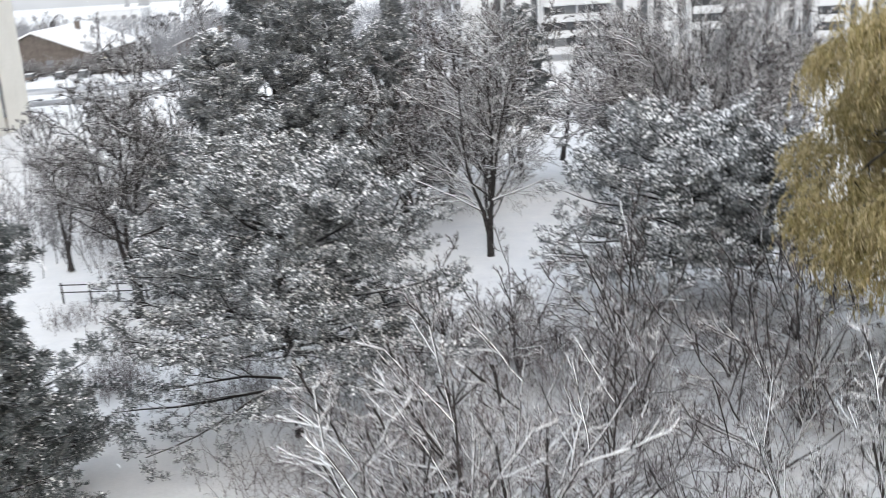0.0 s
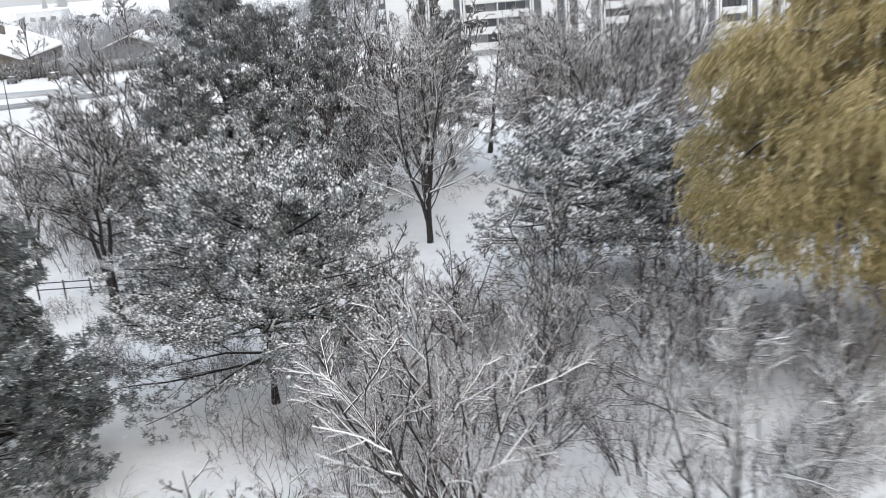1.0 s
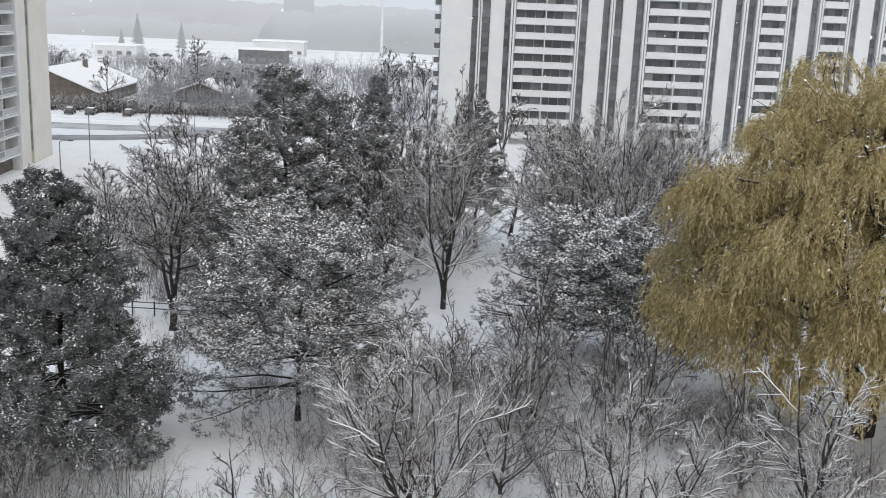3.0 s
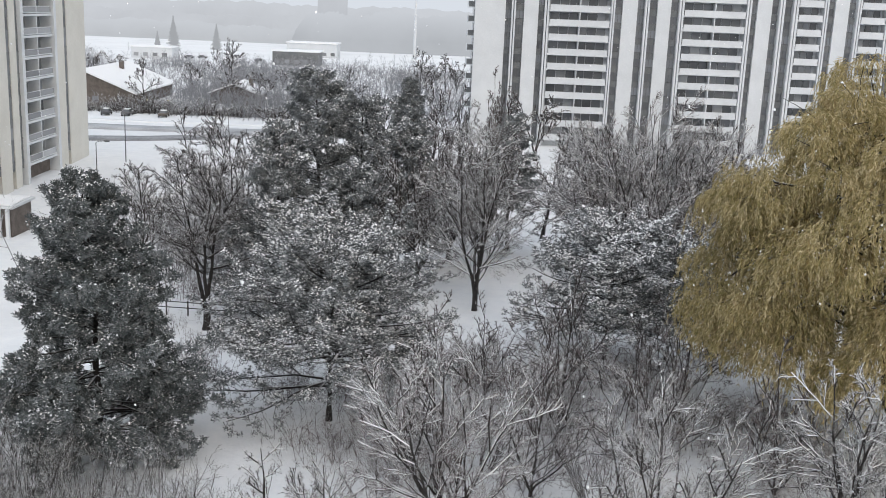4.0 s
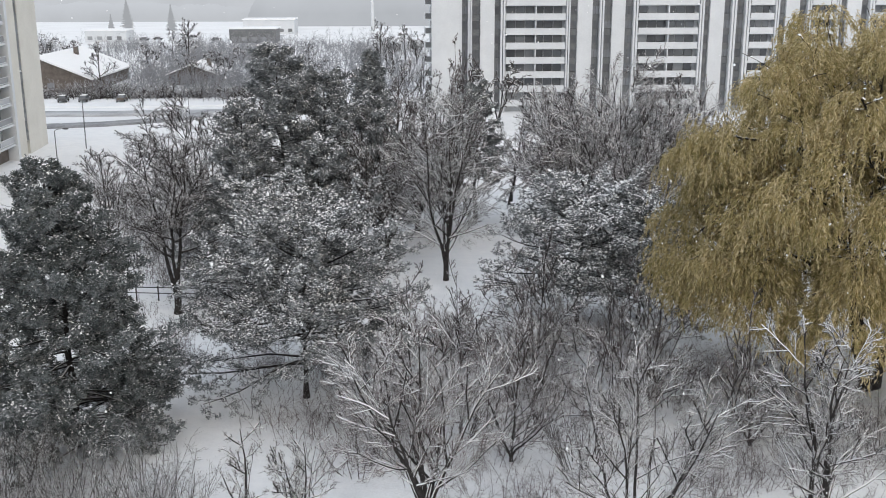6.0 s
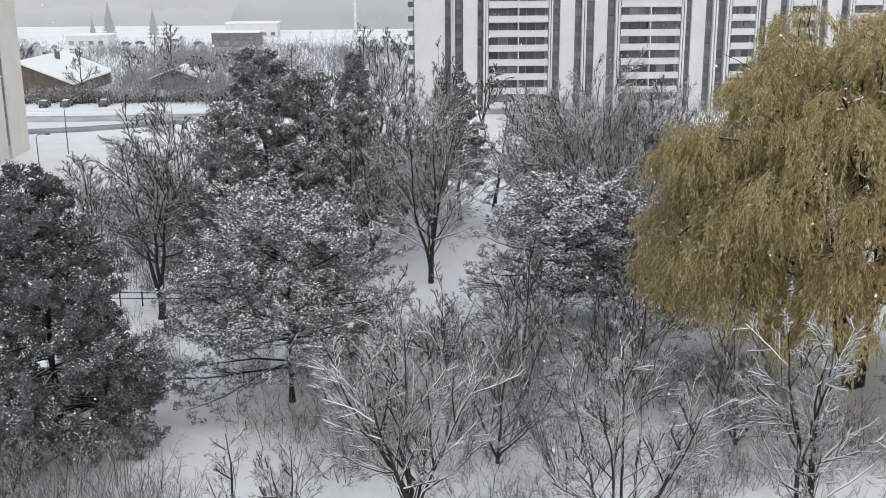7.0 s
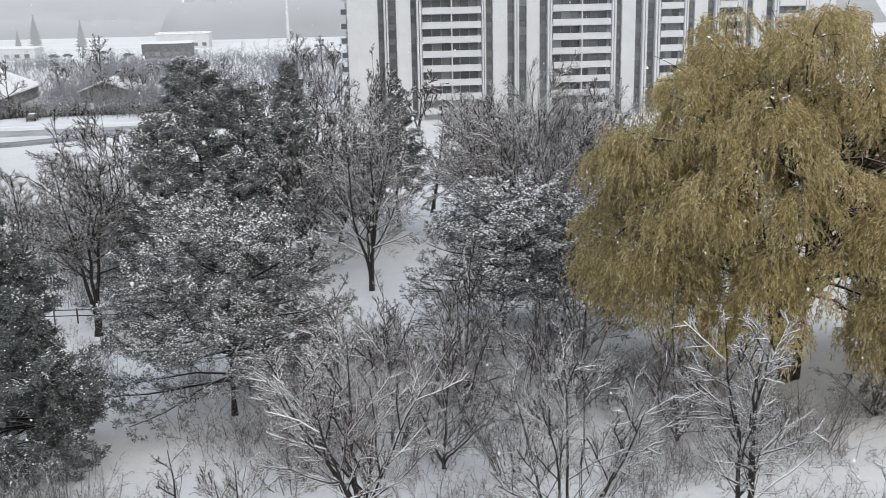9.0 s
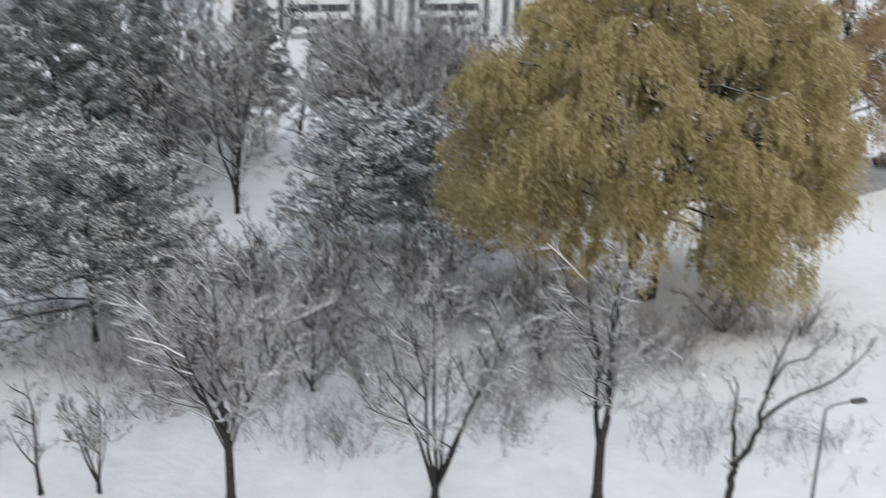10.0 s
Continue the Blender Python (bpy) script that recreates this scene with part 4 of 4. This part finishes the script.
crooked_tree((23.4, 37, 0), [([(0, 0, -0.3), (0.0, 0, 1.6), (0.1, 0, 2.3)], 0.19, 0.16), ([(0.05, 0, 2.0), (-0.05, 0, 3.2), (-0.3, 0, 4.4), (-0.15, 0, 5.4), (-0.5, 0, 6.6)], 0.13, 0.03),
                             ([(0.1, 0, 2.2), (0.7, 0, 2.8), (1.15, 0, 3.7), (1.25, 0.2, 4.6), (1.7, 0.3, 6.8), (2.5, 0.3, 8.7)], 0.17, 0.04),
                             ([(1.25, 0.1, 4.2), (2.6, 0.1, 5.2), (4.3, 0, 5.6), (5.6, -0.1, 6.6), (6.4, 0, 7.8)], 0.12, 0.03),
                             ([(1.4, 0.3, 5.4), (2.3, 0.5, 6.7), (3.8, 0.5, 7.2), (5.0, 0.5, 8.2)], 0.09, 0.025)], "pruned leafless tree with two crooked limbs", 28)
willow((30.4, 62, 0), 14.5, 11.5, 9.0, 24.2, "huge weeping willow still in yellow-olive leaf", 40, WILLOW_LEAF,
       [(22.6, 5, 0.95), (19.6, 8, 0.98), (16.4, 11, 1.0), (13.0, 13, 1.0), (9.6, 14, 1.0), (7.0, 13, 0.97), (22.4, 2, 0.3), (19.5, 4, 0.45), (17.8, 6, 0.84), (14.6, 7, 0.88), (11.2, 7, 0.9), (10.5, 4, 0.5), (4.6, 9, 0.95)], low=(7.0, 0.8))
willow((61, 89, 0), 14, 10, 9.0, 22.0, "second willow turning orange-brown behind the first", 41, WILLOW_BROWN,
       [(20.6, 5, 0.95), (17.6, 8, 1.0), (14.4, 10, 1.0), (11.0, 11, 1.0), (7.6, 11, 1.0), (14.0, 4, 0.5)], per=200, low=(3.5, 2.5))

bare_tree((8.6, 160, 0), 17.5, 6.5, "upright pinkish-brown leafless tree by the slab", 38, leaders=6, fan=0.8, limbs=6, fork=0.04, order=(5, 4, 4), fine=0, angle=(14, 34), twig=TWIG_RED, twig_r=0.02, low=0.15)
bare_tree((3.6, 166, 0), 15.5, 6, "upright grey leafless tree by the slab", 39, leaders=5, fan=0.8, limbs=6, fork=0.04, order=(5, 4, 4), fine=0, angle=(14, 34), twig=TWIG, twig_r=0.02, low=0.15)

# undergrowth
s1 = shrub((-18, 49.5, 0), 4.0, 6.5, "dense leafless thicket with snow-lined stems", 51, stems=22)
for i, (x, y, s) in enumerate([(-13.6, 48.5, 0.8), (-21.5, 49, 1.0), (-25, 52, 1.05), (-15.5, 46.5, 0.8), (-11.2, 47.2, 0.65), (-18.5, 45.6, 0.8), (-22.5, 46, 0.85), (-12.6, 44.6, 0.7), (-20.3, 47.6, 0.9), (-16.2, 44.0, 0.75), (-24.5, 48.5, 0.9)]):
    copy_thing(s1, pose(x, y, 0, 0, 0, 70 * i + 40) @ Matrix.Scale(s * 1.2, 4))
s2 = shrub((3, 56, 0), 3.6, 6.0, "leafless reddish-brown thicket in the snow", 52, stems=20, twig=TWIG_RED)
for i, (x, y) in enumerate([(8, 60), (-2.5, 52), (17, 61), (27, 52), (10, 52), (23, 60), (37, 54)]):
    copy_thing(s2, pose(x, y, 0, 0, 0, 47 * i) @ Matrix.Scale(0.8 + 0.12 * (i % 5), 4))
s3 = bare_tree((6.0, 53, 0), 7.5, 8.0, "low leafless tree in the brush", 53, limbs=6, leaders=6, fan=1.0, dome=0.4, fork=0.04, order=(5, 5, 4), fine=1, twig=TWIG_RED, twig_r=0.009, low=0.12, angle=(30, 68), group="low trees in the brush")
for i, (x, y, s) in enumerate([(-1.0, 56.5, 0.85), (12.8, 56, 1.05), (20.0, 54, 1.1), (4.0, 68, 0.9), (14.0, 66, 0.9), (33, 55, 0.85), (9.5, 69, 1.15), (18.5, 69.5, 1.1), (0.5, 64, 1.0), (8.5, 61.5, 1.0), (15.5, 60.5, 1.0)]):
    copy_thing(s3, pose(x, y, 0, 0, 0, 53 * i + 20) @ Matrix.Scale(s, 4))
rp = random.Random(8)
mid = [(rp.uniform(-7, 25), rp.uniform(52, 74), 1.6) for i in range(45)] + [(rp.uniform(26, 44), rp.uniform(50, 58), 1.3) for i in range(8)] \
    + [(rp.uniform(-24, -8), rp.uniform(66, 90), 1.0) for i in range(14)] + [(rp.uniform(19, 38), rp.uniform(41, 50), 1.8) for i in range(6)] + [(rp.uniform(3, 20), rp.uniform(43.5, 52), 1.2) for i in range(9)]
undergrowth("undergrowth", mid, 2.8, 3900, "leafless brown brush standing in snow", 71, 0.010, TWIG_RED, slant=0.4)
back = [(x, rp.uniform(112, 150), 2.2) for x in [rp.uniform(-30, 30) for i in range(44)] if not 7.5 < x < 18.5] + [(rp.uniform(-36, -22), rp.uniform(95, 125), 2.5) for i in range(10)] + [(rp.uniform(-27, -15), rp.uniform(90, 118), 2.2) for i in range(34)] + [(rp.uniform(22, 70), rp.uniform(125, 196), 3.0) for i in range(40)]
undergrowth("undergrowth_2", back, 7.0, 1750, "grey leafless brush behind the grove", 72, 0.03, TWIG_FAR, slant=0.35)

# far woods beyond the lawn
far = []
while len(far) < 330:
    y = rp.uniform(228, 405)
    x = rp.uniform(-0.42, 0.02) * y
    if not (-122 < x < -72 and 285 < y < 385 and rp.random() < 0.6) and not (y < 242 and x < -60) and not (-100 < x < -69 and 238 < y < 286):
        far.append((x, y, 5.0))
# twig colour paled to stand in for distance haze
undergrowth("far_woods", far, 6.5, 4800, "grey-brown leafless woods beyond the street", 73, 0.045, TWIG_HAZED, slant=0.3)
row = [(x, 235.5 + rp.uniform(-1.5, 1.5), 1.2) for x in range(-104, -22, 2)]
undergrowth("hedge", row, 3.6, 1500, "dark leafless hedge behind the parked cars", 74, 0.05, TWIG, category="hedge", slant=0.4)
f1 = bare_tree((-70, 246, 0), 11, 9, "grey leafless tree beside the far street", 61, limbs=9, order=(5, 5, 3), fine=0, thick=1.5, group="trees along the street", twig_r=0.03)
f2 = bare_tree((-50, 255, 0), 9, 9, "low leafless tree beside the far street", 62, limbs=5, leaders=3, order=(4, 5, 3), fine=0, thick=1.5, group="trees along the street", twig_r=0.03)
rr = random.Random(3)
for i in range(22):
    y = rr.uniform(236, 340)
    x = rr.uniform(-0.40, 0.02) * y
    if not (-100 < x < -69 and 240 < y < 286):
        copy_thing(f1 if i % 2 else f2, pose(x, y, 0, 0, 0, rr.uniform(0, 360)) @ Matrix.Scale(rr.uniform(0.7, 1.25), 4))
for i in range(9):
    y = rr.uniform(140, 190)
    x = rr.uniform(-0.16, 0.10) * y
    copy_thing(f1 if i % 2 else f2, pose(x, y, 0, 0, 0, rr.uniform(0, 360)) @ Matrix.Scale(rr.uniform(0.8, 1.3), 4))


# ---- far buildings and haze ----
def low_block(x, y, w, d, h, label, wall_mat):
    b = thing("low_building", label, "building", at=(x, y, 0))
    wall = part("wall", box_bm(-w / 2, w / 2, 0, d, -0.3, h), wall_mat, b)
    part("roof", box_bm(-w / 2 - 0.4, w / 2 + 0.4, -0.4, d + 0.4, h, h + 0.45), SNOW, b, "snow-covered flat roof")
    for i in range(max(1, int(w / 4))):
        part("window", box_bm(-w / 2 + 1 + i * 4, -w / 2 + 3 + i * 4, -0.05, 0.08, 0.9, 2.4), GLASS_PALE, wall)
    return b


def gable_house(x, y, half, length, eave, ridge, label):
    """Long low house, its gable to the street and snow on both slopes of the roof."""
    h = thing("gabled_house", label, "house", at=(x, y, 0))
    bm = box_bm(-half, half, 0, length, -0.3, eave)
    v = [bm.verts.new(p) for p in ((-half, 0, eave), (half, 0, eave), (0, 0, ridge), (-half, length, eave), (half, length, eave), (0, length, ridge))]
    for f in ((0, 1, 2), (4, 3, 5), (1, 4, 5, 2), (3, 0, 2, 5)):
        bm.faces.new([v[i] for i in f])
    wall = part("wall", bm, DARK_BRICK, h)
    drop = 0.8 * (ridge - eave) / half
    for sx in (-1, 1):
        bm = bmesh.new()
        pts = [(sx * (half + 0.8), -0.7, eave - drop), (0, -0.7, ridge), (0, length + 0.7, ridge), (sx * (half + 0.8), length + 0.7, eave - drop)]
        lo = [bm.verts.new((p[0], p[1], p[2] + 0.02)) for p in pts]
        hi = [bm.verts.new((p[0], p[1], p[2] + 0.38)) for p in pts]
        bm.faces.new(lo)
        bm.faces.new(hi)
        for i in range(4):
            bm.faces.new((lo[i], lo[(i + 1) % 4], hi[(i + 1) % 4], hi[i]))
        bmesh.ops.recalc_face_normals(bm, faces=bm.faces)
        part("roof", bm, SNOW, h, "roof slope under even snow")
    for i in range(4):
        c = -half + (i + 0.5) * half / 2
        win = part("window", box_bm(c - 0.8, c + 0.8, -0.06, 0.1, 0.9, 2.3), GLASS, wall)
        part("sill", box_bm(c - 0.95, c + 0.95, -0.16, 0.05, 0.78, 0.9), WHITE_CONCRETE, win)
    part("chimney", box_bm(2.2, 3.2, length * 0.6, length * 0.6 + 1.2, eave, ridge + 1.0, 0.04), DARK_BRICK, h)
    return h


gable_house(-84.8, 246, 12.0, 36, 3.3, 8.2, "long brown house with snow on its low gabled roof")
gable_house(-52, 262, 6.0, 14, 2.7, 5.0, "small brown house with a snowy roof behind the street")
low_block(-122, 440, 17, 12, 4.6, "small pale pavilion with snow on its roof", WHITE_CONCRETE)
low_block(-60, 430, 19, 14, 5.6, "long low grey building by the snowfield", GREY_PANEL)
low_block(-62, 500, 24, 16, 6.5, "low building behind the snowfield", WHITE_CONCRETE)



def haze_wall(name, y, x0, x1, h0, h1, material, seed, label):
    """Distant tree line: a rounded bank with an uneven crest."""
    rng = np.random.default_rng(seed)
    n = 700
    xs = np.linspace(x0, x1, n)
    h = h0 + (h1 - h0) * (0.45 + 0.2 * np.sin(xs * 0.031 + seed) + 0.3 * np.abs(np.sin(xs * 0.083 + 2 * seed)) + 0.14 * np.abs(np.sin(xs * 0.23))) + rng.normal(size=n) * (h1 - h0) * 0.05
    h = h * np.clip((xs - x0) / 9, 0.02, 1) ** 0.35 * np.clip((x1 - xs) / 9, 0.02, 1) ** 0.35
    rows = [(0, 0.0), (2, 0.6), (8, 0.95), (25, 1.0), (60, 0.0)]
    v = np.concatenate([np.stack([xs, np.full(n, y + dy), h * f - 1.0], -1) for dy, f in rows])
    i = np.arange(n - 1)
    q = np.concatenate([np.stack([i + k * n, i + 1 + k * n, i + 1 + (k + 1) * n, i + (k + 1) * n], -1) for k in range(len(rows) - 1)])
    ob = new(name, mesh_np(name, v, q))
    ob.data.materials.append(material)
    tagged(ob, label, "backdrop", kind="structure")


# glowing banks with the haze in their colour
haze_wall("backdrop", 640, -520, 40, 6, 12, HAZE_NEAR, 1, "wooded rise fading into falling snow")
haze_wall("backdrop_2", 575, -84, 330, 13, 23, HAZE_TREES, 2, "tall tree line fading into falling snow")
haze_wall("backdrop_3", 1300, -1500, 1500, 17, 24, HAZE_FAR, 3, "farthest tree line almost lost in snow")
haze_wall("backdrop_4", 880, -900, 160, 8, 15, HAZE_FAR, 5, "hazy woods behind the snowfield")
# tower and spruces glow in a painted haze tone, unlit by the sky
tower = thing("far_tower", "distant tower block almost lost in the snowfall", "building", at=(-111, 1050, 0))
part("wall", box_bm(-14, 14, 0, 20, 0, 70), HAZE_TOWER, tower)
for x, y, h in ((-128, 500, 17), (-114, 530, 13), (-137, 505, 9)):
    rngs = np.random.default_rng(int(h))
    sp = thing("spruce", "pointed spruce dimmed by the snowfall", "tree", "far spruces", at=(x, y, 0))
    n = 900
    u = rngs.random(n) ** 0.7
    a = rngs.uniform(0, 6.28, n)
    rad = (1 - u) * h * 0.27 * rngs.uniform(0.7, 1.1, n)
    b = np.stack([0 * a, 0 * a, 0.6 + u * h * 0.95], -1)
    e = b + np.stack([np.cos(a) * rad, np.sin(a) * rad, -0.15 * rad], -1) + np.array([0, 0, 0.15])
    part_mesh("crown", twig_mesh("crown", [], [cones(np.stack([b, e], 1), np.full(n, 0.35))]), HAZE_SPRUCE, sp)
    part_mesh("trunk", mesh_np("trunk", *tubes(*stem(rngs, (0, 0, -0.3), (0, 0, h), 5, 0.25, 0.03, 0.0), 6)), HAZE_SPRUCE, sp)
mast = thing("mast", "tall pale steel mast beyond the snowfield", "mast", at=(-13.5, 520, 0))
part_mesh("pole", mesh_np("pole", *tubes(np.array([[[0, 0, -0.3], [0, 0, 20], [0, 0, 48]]], float), np.array([[0.8, 0.65, 0.45]]), 10)), WHITE_CONCRETE, mast, smooth=True)
part("base", box_bm(-1.2, 1.2, -1.2, 1.2, -0.3, 0.8, 0.1), WHITE_CONCRETE, mast)


def car(at, turn, label, paint):
    """Parked car under snow."""
    c = thing("car", label, "car", "parked cars", at=at, turn=turn)
    bm = box_bm(-2.1, 2.1, -0.85, 0.85, 0.35, 0.9, 0.14)
    body = part("body", bm, paint, c)
    cab = bmesh.new()
    made = bmesh.ops.create_cube(cab, size=1.0, matrix=Matrix.LocRotScale((-0.2, 0, 1.14), None, (2.4, 1.5, 0.52)))["verts"]
    for v in made:
        if v.co.z > 1.1:
            v.co.x = -0.2 + (v.co.x + 0.2) * 0.68
            v.co.y *= 0.86
    part("cabin", cab, GLASS, body)
    part("snow", box_bm(-1.0, 0.65, -0.68, 0.68, 1.39, 1.52, 0.06), SNOW, c, "snow on the roof")
    part("snow", box_bm(0.95, 2.05, -0.78, 0.78, 0.89, 0.97, 0.04), SNOW, c, "snow on the bonnet")
    for x in (-1.3, 1.3):
        for y in (-0.8, 0.8):
            w = bmesh.new()
            bmesh.ops.create_cone(w, cap_ends=True, segments=14, radius1=0.33, radius2=0.33, depth=0.22, matrix=Matrix.LocRotScale((x, y, 0.33), Euler((math.pi / 2, 0, 0)), None))
            part("wheel", w, BARK_DARK, c)


for i, x in enumerate((-84, -79.5, -73.5, -69, -61)):
    car((x, 227.5 + 0.3 * i, 0), 90 + 3 * (i % 3), "parked car with snow on its roof", (GREY_PANEL, DARK_BRICK, STEEL)[i % 3])
for i, (x, y) in enumerate(((-109, 452), (-104, 455), (-78, 448), (-92, 470))):
    car((x, y, 0), 20 * i, "parked car with snow on its roof", (GREY_PANEL, STEEL)[i % 2])
car((73, 92.5, 0.35), 15, "parked car with snow on its roof", DARK_BRICK)


# ---- lamps ----
def street_lamp(at, height, arm, label, turn=0.0, lens=None):
    lamp = thing("street_lamp", label, "street lamp", at=at, turn=turn)
    P = np.array([[[0, 0, -0.2], [0, 0, height * 0.5], [0, 0, height - 0.25], [arm * 0.25, 0, height], [arm, 0, height + 0.08]]])
    R = np.array([[0.085, 0.07, 0.055, 0.045, 0.04]])
    pole = part_mesh("pole", mesh_np("pole", *tubes(P[:, :3], R[:, :3], 10)), STEEL, lamp, smooth=True)
    part_mesh("arm", mesh_np("arm", *tubes(P[:, 2:], R[:, 2:], 8)), STEEL, pole, smooth=True)
    head = part("head", box_bm(arm - 0.05, arm + 0.75, -0.16, 0.16, height, height + 0.18, 0.06), STEEL, lamp)
    part("lens", box_bm(arm + 0.1, arm + 0.62, -0.11, 0.11, height - 0.03, height), lens or GLASS_PALE, head)
    return lamp


street_lamp((27.1, 36, 0), 5.2, 1.3, "dark steel lamp post with a single arm over the lawn")
street_lamp((-47.9, 143.6, 0), 6.0, 1.2, "grey lamp post beside the tower")
street_lamp((-49.3, 161.8, 0), 8.0, 1.2, "tall grey lamp post beside the driveway")
street_lamp((-64.9, 231, 0), 3.5, 0.8, "lit street lamp beside the far street", 270, LAMP_GLOW)
street_lamp((-60.4, 231, 0), 3.5, 0.8, "lit street lamp beside the far street", 270, LAMP_GLOW)
street_lamp((50.7, 170, 0), 10.5, 0.8, "lit street lamp in front of the apartment slab", 250, LAMP_GLOW)
street_lamp((54.6, 170, 0), 8.8, 0.8, "lit street lamp in front of the apartment slab", 280, LAMP_GLOW)


# ---- snow in the air ----
def falling_snow():
    """Loose flakes hanging in the air between the window and the grove."""
    rng = np.random.default_rng(5)
    n = 3000
    c = np.stack([rng.uniform(-22, 30, n), rng.uniform(2.5, 40, n), rng.uniform(4, 31, n)], -1)
    s = np.clip(c[:, 1] / 22.0, 0, 1)
    way = np.stack([s * 0.5, s * 22, 26.4 - 8.4 * s], -1)
    c = c[np.linalg.norm(c - way, axis=1) > 1.6]
    n = len(c)
    size = rng.uniform(0.007, 0.019, n) * rng.uniform(0.7, 1.3, n)
    g = (1 + 5 ** 0.5) / 2
    base = np.array([(-1, g, 0), (1, g, 0), (-1, -g, 0), (1, -g, 0), (0, -1, g), (0, 1, g), (0, -1, -g), (0, 1, -g), (g, 0, -1), (g, 0, 1), (-g, 0, -1), (-g, 0, 1)], float) / 1.9
    v = (c[:, None] + base[None] * size[:, None, None] * rng.uniform(0.75, 1.2, (n, 12, 1)) * np.array([1, 1, 1.25])).reshape(-1, 3)
    f = np.array([(0, 11, 5), (0, 5, 1), (0, 1, 7), (0, 7, 10), (0, 10, 11), (1, 5, 9), (5, 11, 4), (11, 10, 2), (10, 7, 6), (7, 1, 8),
                  (3, 9, 4), (3, 4, 2), (3, 2, 6), (3, 6, 8), (3, 8, 9), (4, 9, 5), (2, 4, 11), (6, 2, 10), (8, 6, 7), (9, 8, 1)])
    me = mesh_np("falling_snow", v, None, (np.arange(n)[:, None, None] * 12 + f[None]).reshape(-1, 3))
    me.polygons.foreach_set("use_smooth", np.ones(len(me.polygons), bool))
    me.materials.append(SNOW)
    tagged(new("falling_snow", me), "loose white snowflakes drifting through the air", "snow", kind="stuff")


falling_snow()


def rail_fence(at, posts, gap, label, turn):
    """Low rail fence: square posts and two rails."""
    f = thing("fence", label, "fence", at=at, turn=turn)
    for i in range(posts):
        part("post", box_bm(i * gap - 0.05, i * gap + 0.05, -0.05, 0.05, -0.3, 1.15, 0.01), BARK_DARK, f)
    for z in (0.5, 1.0):
        part("rail", box_bm(-0.1, (posts - 1) * gap + 0.1, -0.09, -0.05, z - 0.04, z + 0.04, 0.008), BARK_DARK, f)


rail_fence((-24.5, 84.5, 0), 7, 1.9, "low dark rail fence crossing the snowy lawn", -6)
